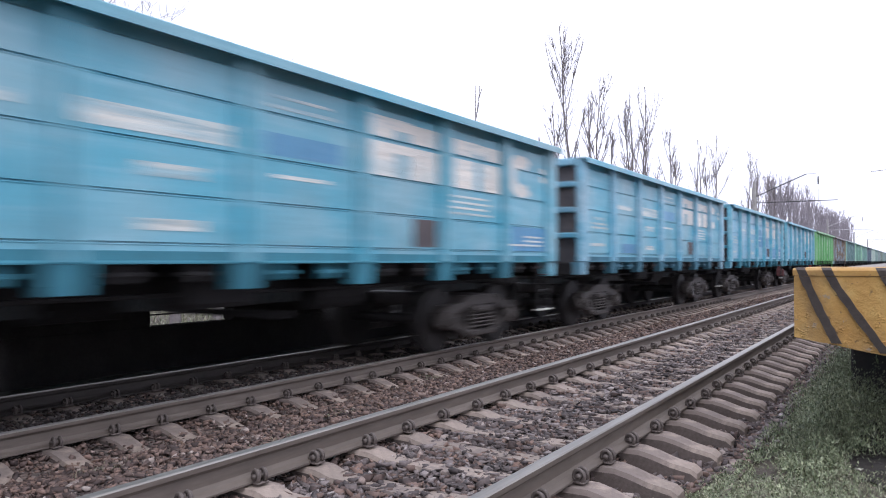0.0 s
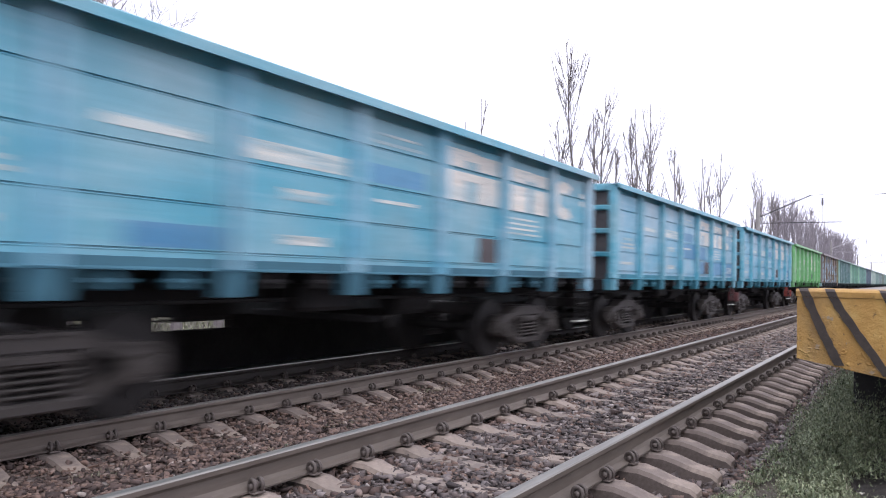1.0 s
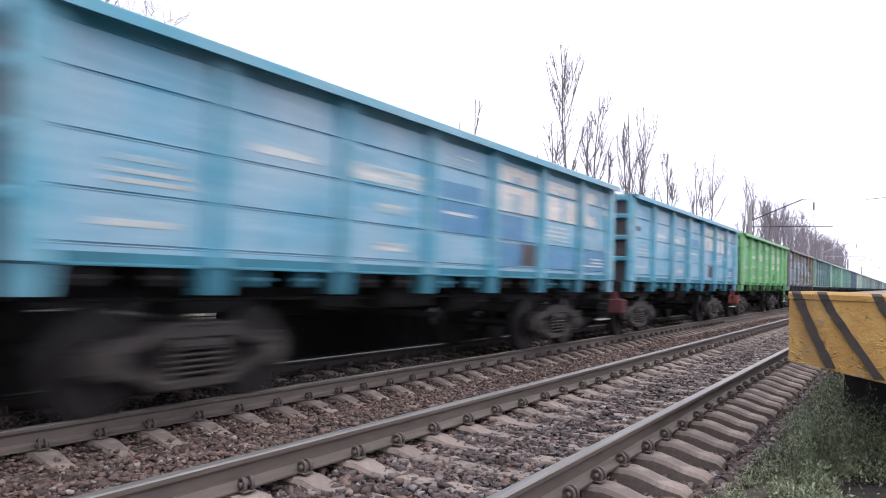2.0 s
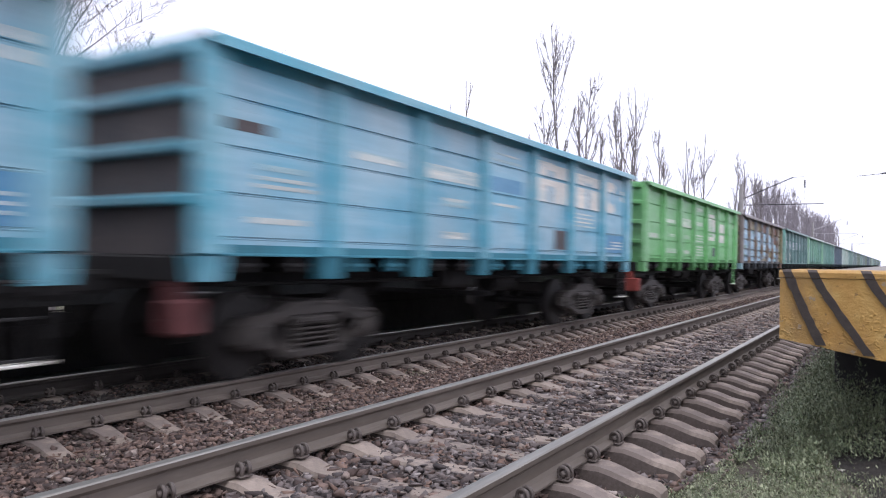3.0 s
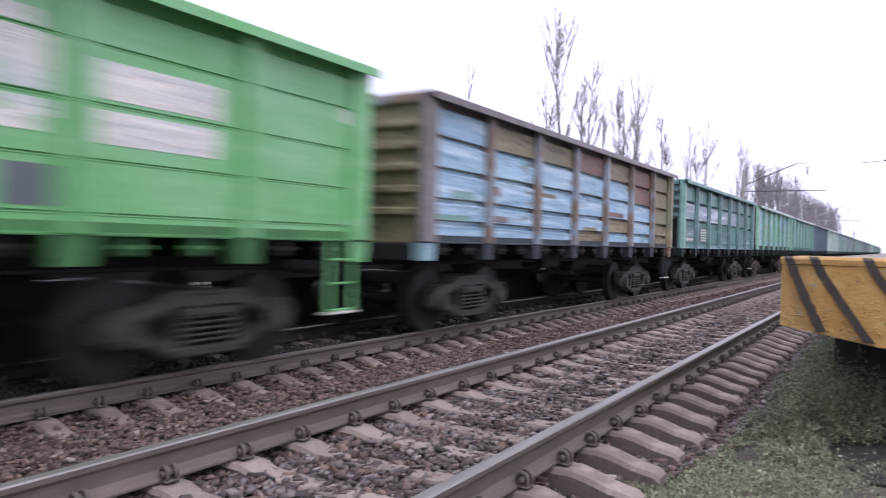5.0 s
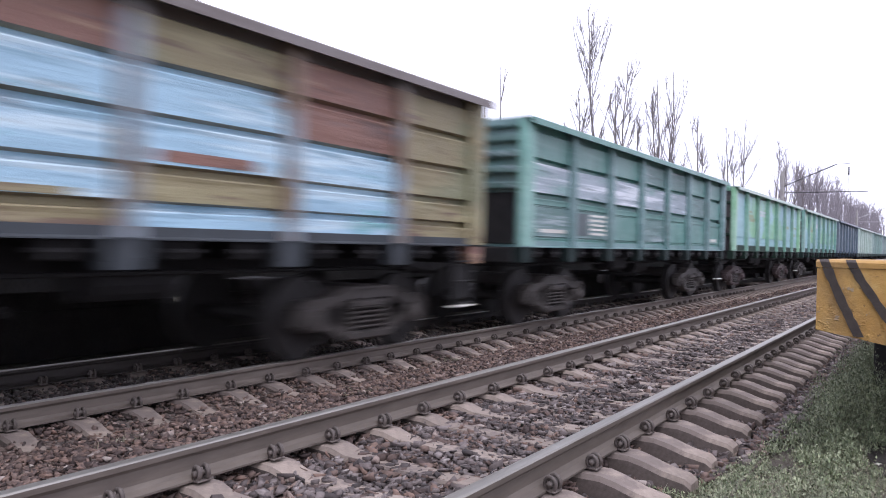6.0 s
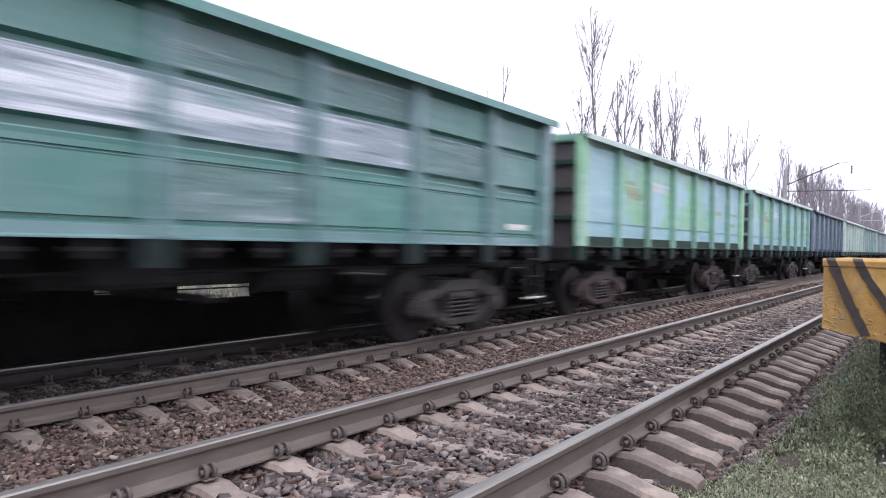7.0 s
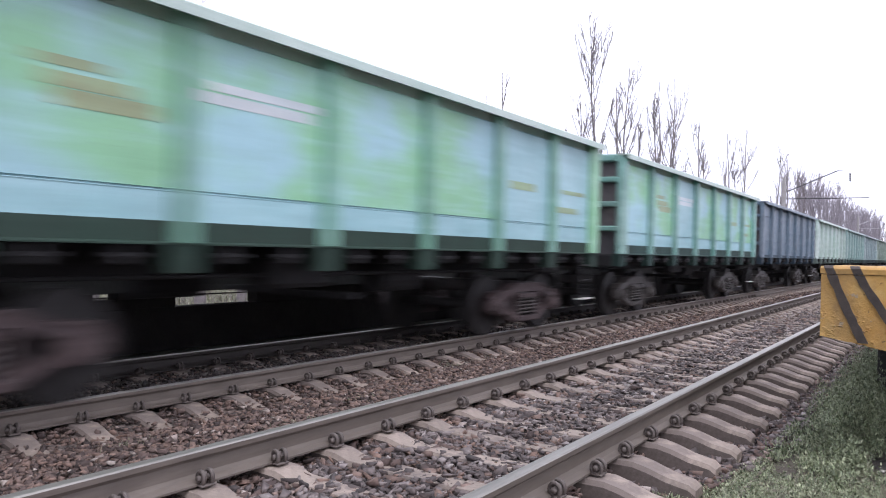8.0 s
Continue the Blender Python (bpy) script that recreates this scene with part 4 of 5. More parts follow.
def shaded_earth():
    """Bare black earth with the slab's shade put into its colour, with a ragged outline."""
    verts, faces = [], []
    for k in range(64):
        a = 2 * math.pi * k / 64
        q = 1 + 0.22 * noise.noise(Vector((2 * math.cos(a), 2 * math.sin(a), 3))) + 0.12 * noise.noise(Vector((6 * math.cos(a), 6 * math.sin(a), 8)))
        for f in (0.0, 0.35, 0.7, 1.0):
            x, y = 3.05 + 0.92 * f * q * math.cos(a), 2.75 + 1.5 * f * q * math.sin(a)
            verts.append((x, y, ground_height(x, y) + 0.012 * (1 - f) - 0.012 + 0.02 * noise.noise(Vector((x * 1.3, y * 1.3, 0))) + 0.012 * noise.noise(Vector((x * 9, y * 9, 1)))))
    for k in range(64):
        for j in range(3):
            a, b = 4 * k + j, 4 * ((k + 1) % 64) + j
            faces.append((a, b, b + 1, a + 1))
    me = bpy.data.meshes.new("shaded_earth")
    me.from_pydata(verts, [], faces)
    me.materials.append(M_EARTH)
    tagged(new("shaded_earth", me), "black earth at the foot of the platform, darkened for the slab's shade", "soil", kind="structure")


shaded_earth()


def far_platform():
    pl = tagged(new("far_platform"), "concrete platform beyond the goods train, darkened for its shade", "platform", kind="structure")
    xf = -7.0
    # Deck, base and supports hold the shade behind the train as colour.
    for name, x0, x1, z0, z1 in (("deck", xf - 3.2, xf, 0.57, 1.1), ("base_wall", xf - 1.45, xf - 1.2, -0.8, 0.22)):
        part(name, box(bmesh.new(), x0, x1, -14, 90, z0, z1, 0.015), M_SHADECON, pl)
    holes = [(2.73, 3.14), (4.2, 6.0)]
    part("beam", box(bmesh.new(), xf - 1.5, xf - 1.465, 2.5, 6.3, 0.38, 0.405, 0.005), M_SHADECON, pl)
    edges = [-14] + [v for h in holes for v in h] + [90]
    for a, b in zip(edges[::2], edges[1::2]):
        part("support", box(bmesh.new(), xf - 1.46, xf - 1.19, a, b, 0.224, 0.566), M_SHADECON, pl)
    part("sill_block", box(bmesh.new(), xf - 1.46, xf - 1.19, 2.733, 3.137, 0.224, 0.375), M_SHADECON, pl)
    return pl


far_platform()


def railing():
    r = tagged(new("pipe_railing"), "white painted steel pipe railing by the platform steps", "railing")
    p = Vector((2.60, -0.6, 0))
    for dx, dy, h, rad in ((0, 0, 1.27, 0.028), (0.085, 0.35, 1.27, 0.024), (0.62, 0.35, 1.27, 0.024)):
        bm = bmesh.new()
        tube(bm, (p.x + dx, p.y + dy, -0.1), (p.x + dx, p.y + dy, h), rad, seg=14)
        part("post", bm, M_RAILING, r, smooth=True)
    for z0, rad in ((1.265, 0.028), (1.035, 0.016)):
        bm = bmesh.new()
        tube(bm, (p.x, p.y, z0), (p.x + 0.075, p.y - 1.8, z0 - 0.113), rad, seg=14)
        bmesh.ops.create_uvsphere(bm, u_segments=12, v_segments=8, radius=rad * 1.02, matrix=Matrix.Translation((p.x, p.y, z0)))
        part("handrail", bm, M_RAILING, r, smooth=True)
    for z in (1.035, 0.715):
        bm = bmesh.new()
        tube(bm, (p.x, p.y, z), (p.x + 0.6, p.y + 0.02, z), 0.010, seg=10)
        part("crossbar", bm, M_RAILING, r, smooth=True)
    return r


railing()

# ---- masts, wires, buildings in the distance ----


def catenary_mast(x, y, h, arm, flat=False):
    m = tagged(new("catenary_mast"), "slim concrete mast carrying the overhead line bracket", "mast", "catenary masts")
    m.location = (x, y, -0.7)
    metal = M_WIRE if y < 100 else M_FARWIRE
    bm = bmesh.new()
    tube(bm, (0, 0, 0), (0, 0, h), 0.2, 0.13, 10)
    part("pole", bm, M_MAST, m)
    bm = bmesh.new()
    if flat:
        tube(bm, (0, 0, h + 0.35), (arm * 2.35, 0, h - 0.1), 0.02, seg=6)
        tube(bm, (arm * 1.55, 0, h + 0.07), (arm * 1.75, 0, h + 0.03), 0.06, seg=8)
    else:
        tube(bm, (0, 0, h - 1.2), (arm * 1.15, 0, h + 0.4), 0.04, seg=6)
        tube(bm, (arm * 1.15, 0, h + 0.4), (arm * 1.42, 0, h + 0.42), 0.015, seg=6)
        tube(bm, (0, 0, h - 1.65), (arm * 1.8, 0, h - 1.65), 0.03, seg=6)
        tube(bm, (arm * 1.4, 0, h - 0.5), (arm * 1.4, 0, h - 1.65), 0.008, seg=6)
    part("bracket", bm, metal, m)
    bm = bmesh.new()
    for i in range(4):
        tube(bm, (arm * 1.4, 0, h + (0.15 if not flat else -0.6) - 0.15 * i), (arm * 1.4, 0, h + (0.03 if not flat else -0.72) - 0.15 * i), 0.08 if not flat else 0.045, 0.05 if not flat else 0.03, 8)
    part("insulator", bm, metal, m)
    return m


for y in (58, 118, 178, 238):
    catenary_mast(-7.7, y, 8.2, 3.2)
catenary_mast(6.2, 58, 8.6, -2.55, True)
for y in (118, 178):
    catenary_mast(7.6, y, 8.2, -3.2)


def platform_post(x, y, h):
    """A tapered concrete pillar with a steel tube on top and a pale notice plate."""
    m = tagged(new("lamp_post"), "grey concrete lamp post standing on the platform", "lamp post")
    m.location = (x, y, 1.25)
    bm = bmesh.new()
    rows = [[bm.verts.new((u * w, v * w, z)) for u, v in ((-1, -1), (1, -1), (1, 1), (-1, 1))] for z, w in ((0, 0.21), (h - 0.03, 0.15), (h, 0.13))]
    for a, b in zip(rows, rows[1:]):
        for q in range(4):
            bm.faces.new((a[q], a[(q + 1) % 4], b[(q + 1) % 4], b[q]))
    bm.faces.new(rows[0]), bm.faces.new(rows[-1])
    part("pole", bm, M_MAST, m)
    bm = bmesh.new()
    tube(bm, (0.02, 0, h - 0.02), (0.02, 0, h + 0.6), 0.06, 0.05, 10)
    part("mast_tube", bm, M_MAST, m)
    part("notice_plate", box(bmesh.new(), -0.1, 0.14, -0.225, -0.205, 0.12, 0.62, 0.004), M_RAILING, m, "pale notice plate")
    return m


platform_post(3.225, 12, 2.62)


def shelter():
    """An open platform canopy: a cantilever roof on steel columns with a screen below."""
    s = tagged(new("platform_canopy"), "dark cantilevered platform canopy on steel columns", "canopy")
    s.location = (3.1, 40, 1.25)
    bm = bmesh.new()
    prism(bm, [(0.0, 2.26), (0.0, 2.38), (1.3, 2.2), (3.2, 2.2), (3.2, 2.05), (1.3, 2.05)], "y", 0, 14)
    part("roof", bm, M_ROOF, s)
    for y in (0.2, 7, 13.6):
        bm = bmesh.new()
        tube(bm, (0.55, y, 0), (0.55, y, 3.1 if y < 1 else 2.1), 0.05, seg=8)
        tube(bm, (0.55, y, 1.4), (1.1, y, 2.05), 0.035, seg=6)
        part("column", bm, M_ROOF, s)
    bm = bmesh.new()
    prism(bm, [(0.2, 0), (3.2, 0), (3.2, 1.75), (1.0, 1.55), (0.55, 1.1), (0.2, 0.8)], "y", 0.35, 0.5)
    part("screen", bm, M_FARWALL, s, "weathered grey screen")
    return s


shelter()


def waiting_hut():
    s = tagged(new("waiting_hut"), "pale plastered hut with a sloping dark roof on the platform", "hut")
    s.location = (2.85, 60, 1.25)
    part("wall", box(bmesh.new(), 0.05, 2.6, 0, 4, 0, 1.15, 0.01), M_FARWALL, s)
    bm = bmesh.new()
    prism(bm, [(-0.05, 1.28), (-0.05, 1.38), (2.7, 0.95 + 0.2), (2.7, 1.155)], "y", -0.15, 4.2)
    part("roof", bm, M_ROOF, s)
    bm = bmesh.new()
    tube(bm, (0, -0.25, 0), (0, -0.25, 2.15), 0.05, seg=8)
    part("corner_pole", bm, M_ROOF, s)
    return s


waiting_hut()


# ---- trees ----


def limb(verts, faces, pts, radii, seg):
    base = len(verts)
    for p, r in zip(pts, radii):
        for j in range(seg):
            a = 2 * math.pi * j / seg
            verts.append((p[0] + r * math.cos(a), p[1] + r * math.sin(a), p[2]))
    for i in range(len(pts) - 1):
        for j in range(seg):
            a, b = base + i * seg + j, base + i * seg + (j + 1) % seg
            faces.append((a, b, b + seg, a + seg))


def grow(r, verts, faces, p, d, length, rad, level, up, spread_a, kids, twig=0.03):
    n = 5 if level == 0 else (4 if level == 1 else 3)
    pts, radii, dirs = [p.copy()], [rad], [d.copy()]
    for i in range(n):
        d = (d + Vector((r.uniform(-1, 1), r.uniform(-1, 1), r.uniform(-0.3, 0.6))) * (0.02 if level == 0 else 0.12) + Vector((0, 0, up * 0.16))).normalized()
        p = p + d * (length / n)
        pts.append(p.copy())
        dirs.append(d.copy())
        radii.append(max(rad * (1 - 0.85 * (i + 1) / n), twig * 0.6))
    limb(verts, faces, pts, radii, 6 if level == 0 else (4 if level == 1 else 3))
    if level >= len(kids):
        return
    for c in range(kids[level]):
        f = r.triangular(0.1, 0.95, 0.3) if level == 0 else r.uniform(0.2, 0.97)
        i = min(int(f * n), n - 1)
        q = pts[i].lerp(pts[i + 1], f * n - i)
        a = r.uniform(0, 2 * math.pi)
        side = Vector((math.cos(a), math.sin(a), 0))
        dd = (dirs[i + 1] * math.cos(spread_a) + side * math.sin(spread_a)).normalized()
        ln = length * ((0.31 if up > 0.5 else 0.34) if level == 0 else 0.42) * r.uniform(0.6, 1.15)
        if level == 0:
            ln = min(ln, length * (1 - f) * 0.8 + 0.3)
        grow(r, verts, faces, q, dd, ln, max(rad * 0.36 * (1.1 - f), twig), level + 1, up, spread_a, kids, twig)


def bare_tree(name, x, y, h, seed, kids, up, spread_a, mat, label, rad=0.28, group="", twig=0.03):
    r = random.Random(seed)
    t = tagged(new(name), label, "tree", group)
    z = ground_height(x, y) - 0.05
    t.location = (x, y, z)
    for nm, lv in (("trunk", 0), ("crown", 1)):
        verts, faces = [], []
        rr = random.Random(seed)
        if lv == 0:
            grow(rr, verts, faces, Vector((0, 0, 0)), Vector((0, 0, 1)), h, rad, 0, up, spread_a, (), twig)
        else:
            grow(rr, verts, faces, Vector((0, 0, 0)), Vector((0, 0, 1)), h, rad, 0, up, spread_a, kids, twig)
            verts, faces = verts[36:], [tuple(i - 36 for i in f) for f in faces[30:]]
        me = bpy.data.meshes.new(nm)
        me.from_pydata(verts, [], faces)
        me.materials.append(mat)
        part(nm, me, None, t)
    return t


def poplar(x, y, lean, h, seed, mat, label, stems=1, fan=0.0, branches=15, rad=0.2, start=0.3, fine=True):
    """A Lombardy poplar: long branches that leave the trunk narrowly, bend upright and carry short twigs."""
    r = random.Random(seed)
    t = tagged(new("poplar_tree"), label, "tree", "row of poplars")
    t.location = (x, y, ground_height(x, y) - 0.05)
    trunk, crown = ([], []), ([], [])

    def run(store, p, d, length, r0, r1, n, seg, bend, shake):
        pts, ds = [p.copy()], [d.copy()]
        for _ in range(n):
            d = (d + Vector((r.uniform(-1, 1), r.uniform(-1, 1), 0)) * shake + Vector((0, 0, bend))).normalized()
            p = p + d * (length / n)
            pts.append(p.copy())
            ds.append(d.copy())
        limb(store[0], store[1], pts, [r0 + (r1 - r0) * i / n for i in range(n + 1)], seg)
        return pts, ds

    def twigs(pts, ds, count, size, thick=0.024):
        for _ in range(count):
            f = r.uniform(0.15, 1.0) * (len(pts) - 1)
            i = min(int(f), len(pts) - 2)
            a = r.uniform(0, 6.283)
            d = (ds[i] + Vector((math.cos(a), math.sin(a), 0.2)) * r.uniform(0.4, 0.8)).normalized()
            run(crown, pts[i].lerp(pts[i + 1], f - i), d, size * r.uniform(0.4, 1.1), thick, 0.4 * thick, 2, 3, 0.25, 0.15)

    for k in range(stems):
        a = 6.283 * k / stems + r.uniform(-0.4, 0.4)
        off = Vector((math.cos(a), math.sin(a), 0)) * fan
        d = (Vector((0, lean / h, 1)) + off * 0.045).normalized()
        hk = h * (1.03 if k == 0 else r.uniform(0.78, 0.96))
        u, v = r.uniform(0, 6), r.uniform(0, 6)
        pts = [off * 0.8 + d * (hk * i / 12) + Vector((0.12 * math.sin(u + 0.9 * i), 0.12 * math.sin(v + 0.8 * i), 0)) for i in range(13)]
        ds = [d] * 13
        limb(trunk[0], trunk[1], pts, [rad + (0.03 - rad) * (i / 12) ** 0.8 for i in range(13)], 6)
        for _ in range(branches):
            f = r.uniform(start, 0.88)
            i = min(int(f * 12), 11)
            a = r.uniform(0, 6.283)
            out = Vector((math.cos(a), math.sin(a), 0))
            dd = (ds[i] * 0.86 + out * r.uniform(0.25, 0.52)).normalized()
            ln = min(hk * 0.26, hk * (1.02 - f) * 0.85) * r.uniform(0.5, 1.15)
            bp, bd = run(crown, pts[i].lerp(pts[i + 1], f * 12 - i), dd, ln, rad * 0.4 * (1.15 - f), 0.02, 6, 4, 0.11, 0.06)
            if fine:
                for _ in range(3):
                    j = r.randint(1, 4)
                    b = r.uniform(0, 6.283)
                    sp, sd = run(crown, bp[j], (bd[j] + Vector((math.cos(b), math.sin(b), 0)) * 0.4).normalized(), ln * r.uniform(0.25, 0.5), 0.028, 0.01, 4, 3, 0.1, 0.09)
                    twigs(sp, sd, 4, 0.7)
                twigs(bp, bd, 9, 0.8)
            else:
                twigs(bp, bd, 7, 1.8, 0.05)
        if fine:
            twigs(pts[6:], ds[6:], 22, 0.9)
    for nm, (verts, faces) in (("trunk", trunk), ("crown", crown)):
        me = bpy.data.meshes.new(nm)
        me.from_pydata(verts, [], faces)
        me.materials.append(mat)
        part(nm, me, None, t)
    return t


POPLAR = "tall leafless poplar with upright branches"
for i, (y, lean, h, stems, fan, branches) in enumerate((
        (62.6, -5.2, 23.0, 1, 0, 20), (66.6, 1.1, 20.1, 1, 0, 13), (64.6, 0.4, 17.6, 1, 0, 12), (56.6, -0.4, 15.2, 1, 0, 9), (70.5, 0.6, 15.0, 1, 0, 8), (80.4, -1.2, 21.2, 2, 0.7, 11),
        (78.2, -0.4, 20.6, 1, 0, 9), (84.0, -0.6, 20.0, 1, 0, 10), (93.0, 1.2, 18.9, 1, 0, 11), (95.6, 1.5, 15.5, 1, 0, 8), (114.6, -1.0, 21.2, 3, 1.0, 9), (111.0, -1.6, 19.5, 1, 0, 6),
        (154.0, -2.0, 23.0, 1, 0, 14), (158.5, 0, 20.5, 1, 0, 10), (150.0, 0, 18.0, 1, 0, 8), (172.0, -1, 21.4, 1, 0, 14), (181.0, 0, 20.0, 1, 0, 12))):
    poplar(-24, y, lean, h, 20 + i, M_BARK, POPLAR, stems, fan, branches)
for i in range(78):
    poplar(-25 + random.uniform(-5, 2), 186 + i * 3.6 + random.uniform(-1.5, 1.5), 0, random.uniform(19.5, 24.5), 90 + i, M_FARBARK, "far leafless poplar, its bark paled to stand for haze", 1, 0, 34, 0.34, 0.08, False)
for i, (x, y, h) in enumerate(((-16, 7.3, 11.6), (-16.6, 2.6, 10.0), (-16, 10.7, 8.3), (-16, 12.3, 8.2), (-16.2, 13.6, 8.6), (-16, 15.3, 8.6), (-16.3, 16.8, 8.0), (-17, -2, 9.0), (-18, 20, 7.6))):
    bare_tree("bare_tree", x, y, h, 200 + i, (24, 12, 9), 0.3, radians(46), M_BARK, "broad leafless tree behind the railway", 0.17, "bare trees", 0.009)
bare_tree("bare_tree", -14, 25.3, 10.0, 300, (4, 2), 0.9, radians(16), M_BARK, "thin leafless sapling, almost a bare pole", 0.08, "", 0.03)
bare_tree("bare_tree", -14, 24.1, 8.7, 304, (8, 3), 0.9, radians(24), M_BARK, "thin leafless sapling with a few twigs", 0.05, "", 0.02)

# ---- stones, grass, weeds ----


def scatter_mesh(name, base_v, base_f, places, mat, label, category):
    """Many small pieces joined into one mesh. places: x, y, z, sizes of three axes, turn and tilt."""
    pl = np.array(places)
    bv, n = np.array(base_v, float), len(places)
    ca, sa, ct, st = np.cos(pl[:, 6]), np.sin(pl[:, 6]), np.cos(pl[:, 7]), np.sin(pl[:, 7])
    pick = np.random.randint(0, len(bv), n)
    v = bv[pick] * pl[:, None, 3:6]
    y, z = v[..., 1] * ct[:, None] - v[..., 2] * st[:, None], v[..., 1] * st[:, None] + v[..., 2] * ct[:, None]
    x, y = v[..., 0] * ca[:, None] - y * sa[:, None], v[..., 0] * sa[:, None] + y * ca[:, None]
    co = np.stack([x, y, z], -1) + pl[:, None, :3]
    nv = bv.shape[1]
    bf = np.array(base_f)
    f = (bf[None] + (np.arange(n) * nv)[:, None, None]).reshape(-1, bf.shape[1])
    me = bpy.data.meshes.new(name)
    me.vertices.add(n * nv)
    me.vertices.foreach_set("co", co.reshape(-1))
    k = bf.shape[1]
    me.loops.add(f.size)
    me.loops.foreach_set("vertex_index", f.reshape(-1).astype(np.int32))
    me.polygons.add(len(f))
    me.polygons.foreach_set("loop_start", np.arange(len(f), dtype=np.int32) * k)
    me.update(calc_edges=True)
    me.materials.append(mat)
    return tagged(new(name, me), label, category, kind="stuff")


def stone_shapes(count=16):
    """Broken, sharp-edged stones: boxes with their corners knocked about."""
    r = random.Random(3)
    f = [(0, 2, 1), (1, 2, 3), (4, 5, 6), (5, 7, 6), (0, 1, 4), (1, 5, 4), (2, 6, 3), (3, 6, 7), (0, 4, 2), (2, 4, 6), (1, 3, 5), (3, 7, 5)]
    shapes = []
    for _ in range(count):
        shapes.append([(sx * r.uniform(0.1, 1.25), sy * r.uniform(0.1, 1.25), sz * r.uniform(0.1, 1.25)) for sx in (-1, 1) for sy in (-1, 1) for sz in (-1, 1)])
    return shapes, f


def grass_edge(y):
    """How far the grass reaches towards the near track."""
    return 1.45 - 0.33 * min(1, max(0, 1.9 - y)) + 0.12 * noise.noise(Vector((y * 1.4, 3, 0))) + 0.06 * noise.noise(Vector((y * 6, 8, 0))) + (0.10 if y > 2.5 else 0)


def stones():
    sv, sf = stone_shapes()
    r = random.Random(11)
    warm, grey, shaded = [], [], []
    for y0, y1, per in ((-14, -2.5, 120), (-2.5, 5, 1050), (5, 10, 640), (10, 18, 240), (18, 34, 60)):
        for x0, x1 in ((-6.4, -1.6), (-1.6, 1.8)):
            for _ in range(int((y1 - y0) * (x1 - x0) * per * (0.85 if x1 < 0 else 1.15))):
                x, y = r.uniform(x0, x1), r.uniform(y0, y1)
                if x > 1.1 and r.random() < (x - grass_edge(y)) * 7 or x < -5.9 and r.random() < 0.4:
                    continue
                if -3.4 < x < -2.9 and r.random() < 0.6:
                    continue
                s = r.triangular(0.010, 0.032, 0.015) * (1.0 if y < 10 else 1.4)
                if x > -1.2:
                    s *= 1.25
                row = (x, y, ground_height(x, y) + r.uniform(-0.01, 0.035), s * r.uniform(1.1, 1.9), s * r.uniform(0.8, 1.3), s * r.uniform(0.35, 0.75), r.uniform(0, 6.28), r.uniform(-1.2, 1.2))
                (shaded if -5.35 < x < -3.5 and r.random() < 0.85 else grey if -0.7 < x < 0.7 and r.random() < 0.6 or x > 0.9 and r.random() < 0.6 else warm).append(row)
    for _ in range(1700):
        x, y = r.gauss(0, 0.26), r.uniform(-2.5, 12)
        if abs(x) < 0.6 and noise.noise(Vector((x * 2, y * 1.5, 4))) > -0.15:
            s = r.uniform(0.012, 0.03)
            grey.append((x, y, -0.045 + r.uniform(-0.005, 0.012), s * r.uniform(1.1, 2.0), s, s * r.uniform(0.4, 0.7), r.uniform(0, 6.28), r.uniform(-0.4, 0.4)))
    for x, y, s in ((-0.30, 0.06, 0.05), (-0.24, 0.1, 0.045), (-0.27, 0.0, 0.04), (-0.12, -0.28, 0.045), (-0.2, 0.4, 0.04)):
        warm.append((x, y, -0.03, s, s * 0.8, s * 0.55, 7 * y, 0.3))
    scatter_mesh("shade_dark_stones", sv, sf, shaded, M_STONE_SHADE, "loose stones under the goods train, darkened for its shade", "gravel")
    scatter_mesh("ballast_stones", sv, sf, warm, M_STONE, "loose reddish-brown crushed stones between the rails", "gravel")
    scatter_mesh("grey_ballast_stones", sv, sf, grey, M_STONE_GREY, "loose grey crushed stones inside the near track", "gravel")


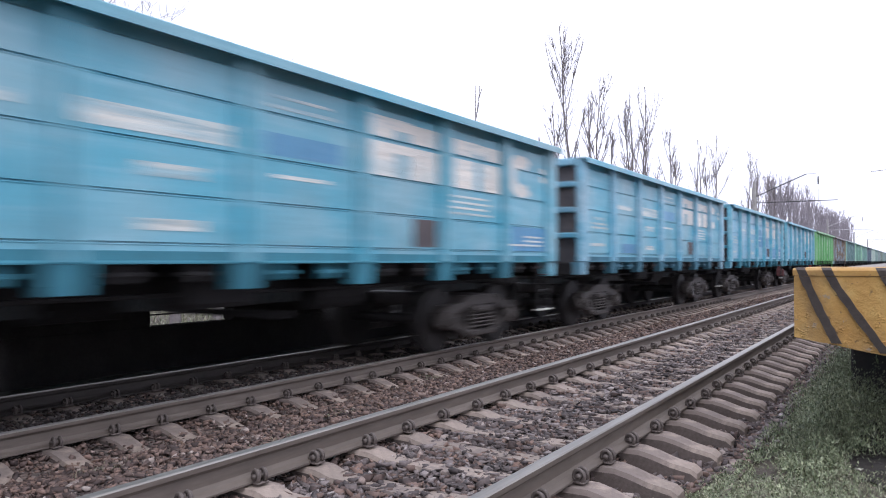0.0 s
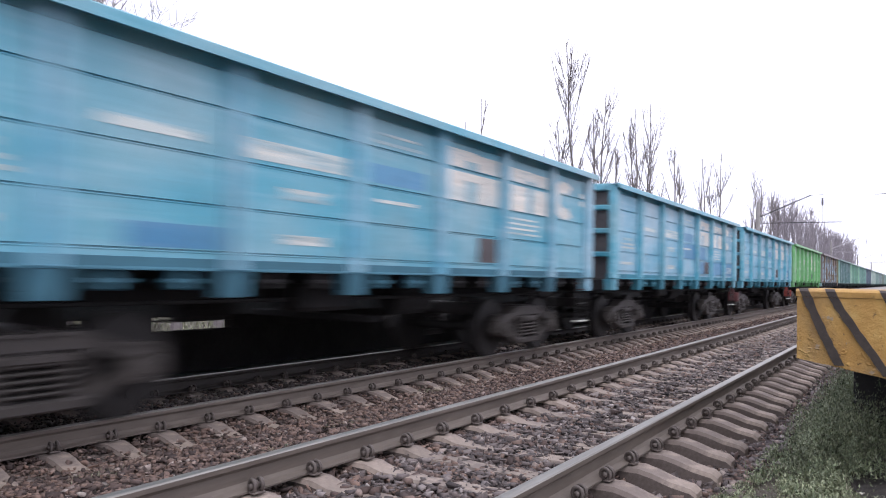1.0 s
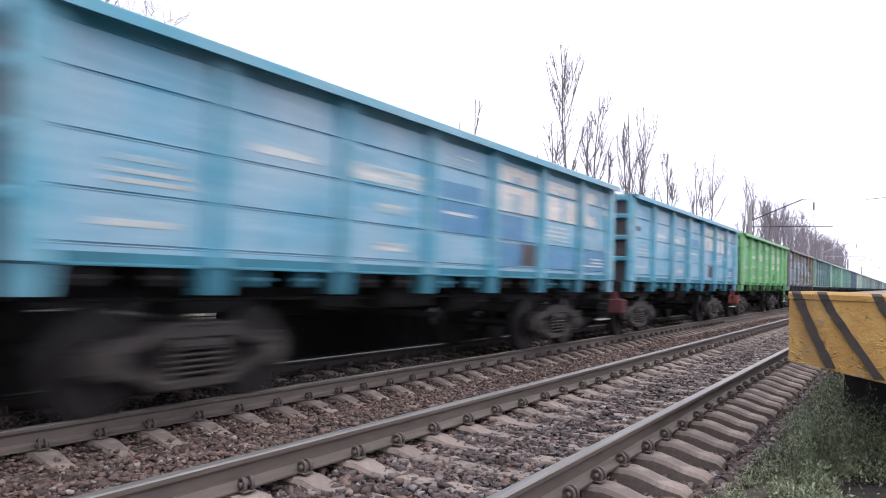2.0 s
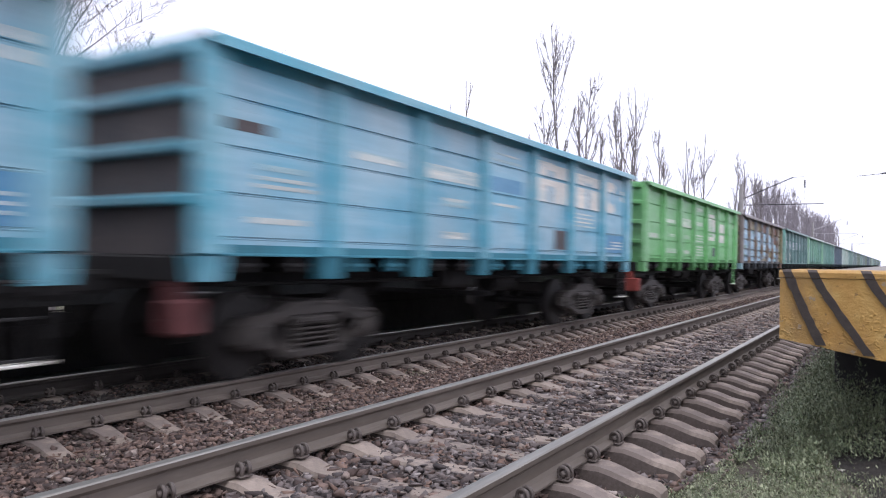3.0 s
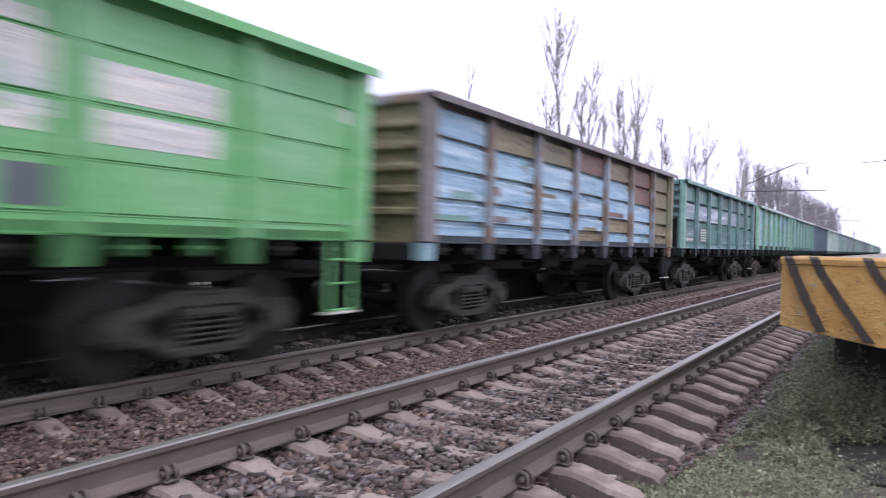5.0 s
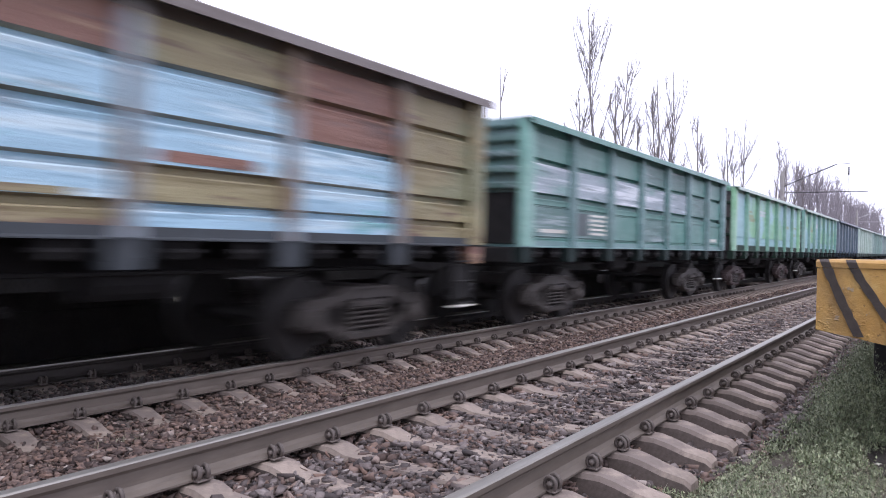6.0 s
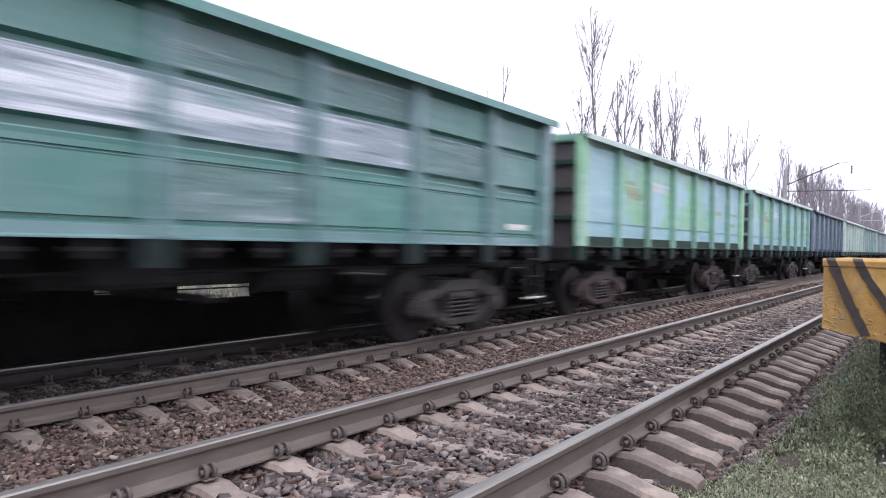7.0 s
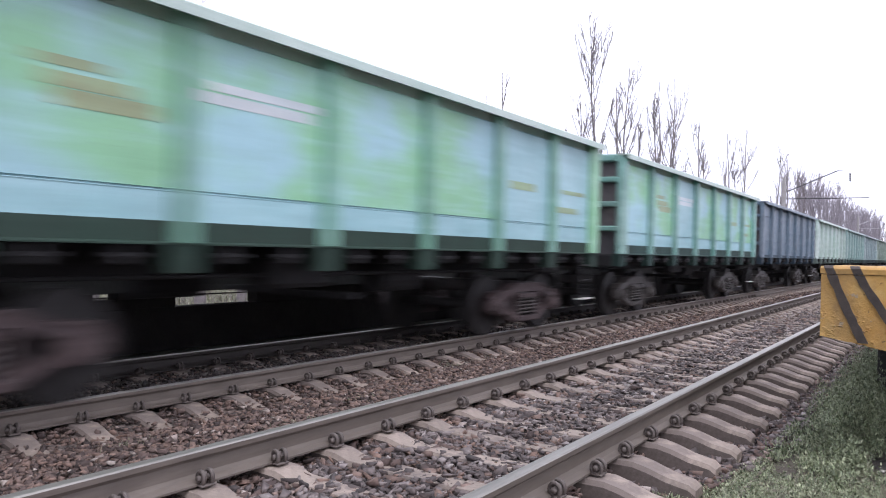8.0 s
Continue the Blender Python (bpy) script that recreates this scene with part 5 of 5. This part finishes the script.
def grass():
    r = random.Random(17)
    blade_v = [[(-0.5, 0, 0), (0.5, 0, 0), (0.3, 0.25 * k, 0.6), (-0.3, 0.25 * k, 0.6), (0.0, 0.75 * k, 1.0)] for k in (0.6, 1.0, 1.6, 2.4)]
    blade_f = [(0, 1, 2), (0, 2, 3), (3, 2, 4)]
    leaf_v = [[(0, 0, 0), (0.4, 0.45, 0.15 * k), (-0.4, 0.45, 0.15 * k), (0, 1, 0.5 * k)] for k in (0.3, 0.8, 1.5)]
    leaf_f = [(0, 1, 2), (2, 1, 3)]
    blades, leaves, dry = [], [], []
    for _ in range(330000):
        y = -1.5 + 11 * r.random() ** 1.5
        x = r.uniform(1.12, 3.0)
        edge = grass_edge(y)
        patch = noise.noise(Vector((x * 2.6, y * 2.6, 7))) + 0.55 * noise.noise(Vector((x * 8, y * 8, 2)))
        under = x > 2.2 + 0.1 * noise.noise(Vector((y * 3, 1, 4))) and y > 1.85
        if r.random() > (x - edge) * 6 or patch < -0.24 - 0.3 * r.random() or under or r.random() < max((-0.3 - y) / 1.2, (x - 2.5) / 0.5) or x > 2.3 and y > 0.6 and r.random() < 0.75:
            continue
        z = ground_height(x, y) + (0.006 if x < 1.6 else -0.022)
        if r.random() < 0.4:
            h = r.uniform(0.012, 0.04) * (1.4 if patch > 0.3 else 1)
            blades.append((x, y, z + r.uniform(0, 0.015), r.uniform(0.003, 0.006), h * 0.9, h, r.uniform(0, 6.28), r.uniform(-1.0, 0.4)))
        elif r.random() < 0.85:
            s = r.uniform(0.006, 0.016)
            leaves.append((x, y, z + r.uniform(0.005, 0.035 + 0.03 * max(0, patch)), s, s * 1.5, s * 1.5, r.uniform(0, 6.28), r.uniform(-0.3, 0.7)))
        elif r.random() < 0.25:
            s = r.uniform(0.006, 0.02)
            dry.append((x, y, z + r.uniform(0.01, 0.03), s * 0.35, s * 2.4, s, r.uniform(0, 6.28), r.uniform(-0.2, 0.3)))
    for _ in range(60000):
        x, y = 1.5 + 6.5 * r.random() ** 1.3, r.uniform(-13, 1.9)
        if 1.12 < x < 2.6 and y > -0.4 or noise.noise(Vector((x * 1.6, y * 1.6, 7))) < -0.1 - 0.3 * r.random():
            continue
        h = r.uniform(0.03, 0.08)
        blades.append((x, y, ground_height(x, y) - 0.03, r.uniform(0.006, 0.012), h * 0.9, h, r.uniform(0, 6.28), r.uniform(-1.0, 0.4)))
    for _ in range(900):
        x, y = r.choice(((-2.35, -0.4), (-1.55, 0.6), (-2.0, 1.9), (-3.0, 5.0), (-1.3, -0.9), (-5.9, -0.4), (-6.2, 0.6), (-5.8, 1.6)))
        x, y = x + r.gauss(0, 0.09), y + r.gauss(0, 0.12)
        h = r.uniform(0.03, 0.07)
        blades.append((x, y, ground_height(x, y), 0.006, h * 0.6, h, r.uniform(0, 6.28), r.uniform(-0.5, 0.3)))
    for _ in range(22000):
        x, y = r.uniform(-30, -10), r.uniform(0, 30)
        h = r.uniform(0.12, 0.35)
        (dry if r.random() < 0.3 else blades).append((x, y, ground_height(x, y) - 0.02, 0.03, h * 0.7, h, r.uniform(0, 6.28), r.uniform(-0.9, 0.4)))
    scatter_mesh("grass", blade_v, blade_f, blades, M_GRASS, "short patchy spring grass beside the sleepers", "grass")
    scatter_mesh("ground_leaves", leaf_v, leaf_f, leaves, M_WEED, "low leafy spring weeds mixed into the grass", "weeds")
    scatter_mesh("dry_grass", leaf_v, leaf_f, dry, M_DRY, "dry straw and dead leaves on the soil", "dry grass")
    rows = []
    clumps = [(r.gauss(1.95, 0.17), r.uniform(2.3, 8.5)) for _ in range(190)] + [(r.gauss(1.72, 0.12), r.uniform(2.0, 5.5)) for _ in range(40)] + [(r.gauss(2.0, 0.1), r.uniform(1.5, 2.6)) for _ in range(26)] + [(r.uniform(1.9, 2.5), r.uniform(2.2, 4.2)) for _ in range(110)]
    for cx, cy in clumps:
        if cx < 1.52 or cx > 2.5:
            continue
        hh = r.uniform(0.05, 0.17) + (0.42 * r.random() if cx > 1.75 and cy > 2.5 else 0)
        wide = r.uniform(0.05, 0.13)
        for _ in range(int(60 + 220 * hh)):
            a, q = r.uniform(0, 6.28), abs(r.gauss(0, wide))
            x, y = cx + q * math.cos(a), cy + q * math.sin(a)
            z = ground_height(x, y) + r.random() ** 0.7 * hh * max(0.15, 1 - q / (2.6 * wide))
            s = r.uniform(0.008, 0.022)
            rows.append((x, y, z, s * 0.8, s * 1.5, s * 1.5, r.uniform(0, 6.28), r.uniform(-0.4, 0.9)))
    scatter_mesh("weeds", leaf_v, leaf_f, rows, M_WEED, "dark green weeds growing at the platform end", "weeds")


stones()
grass()


def litter(x, y, turn, w, h):
    bm = bmesh.new()
    vs = [bm.verts.new((a * w, b * h, 0.012 * math.sin(3 * a + 2 * b))) for b in (0, 0.5, 1) for a in (0, 0.33, 0.66, 1)]
    for j in range(2):
        for i in range(3):
            bm.faces.new((vs[j * 4 + i], vs[j * 4 + i + 1], vs[j * 4 + i + 5], vs[j * 4 + i + 4]))
    bmesh.ops.solidify(bm, geom=bm.faces[:], thickness=0.002)
    ob = new("paper_scrap", mesh_of("paper_scrap", bm, M_WHITE))
    ob.matrix_basis = pose(x, y, ground_height(x, y) + 0.03, 4, 3, turn)
    tagged(ob, "crumpled white paper scrap lying in the grass", "litter", "paper scraps")


litter(2.02, 0.55, 30, 0.09, 0.02)
litter(2.3, 1.75, 75, 0.06, 0.035)

# ---- what moves ----


def train_front(t):
    """How far along the line wagon 1's leading corner stands."""
    return 9.83 - 12.343 * t + 0.033 * t * t


def motions():
    steps = [i * 0.5 for i in range(17)]
    for k, w in WAGONS:
        walk(w, [(t, pose(D, train_front(t) + PITCH * (k - 1) + HALF, DZ + RAIL + 0.0)) for t in steps])
    fine = [i * 0.05 for i in range(161)]
    for ws, y in SPIN:
        walk(ws, [(t, pose(0, y, 0.475, math.degrees((train_front(0) - train_front(t)) / 0.475))) for t in fine])


motions()
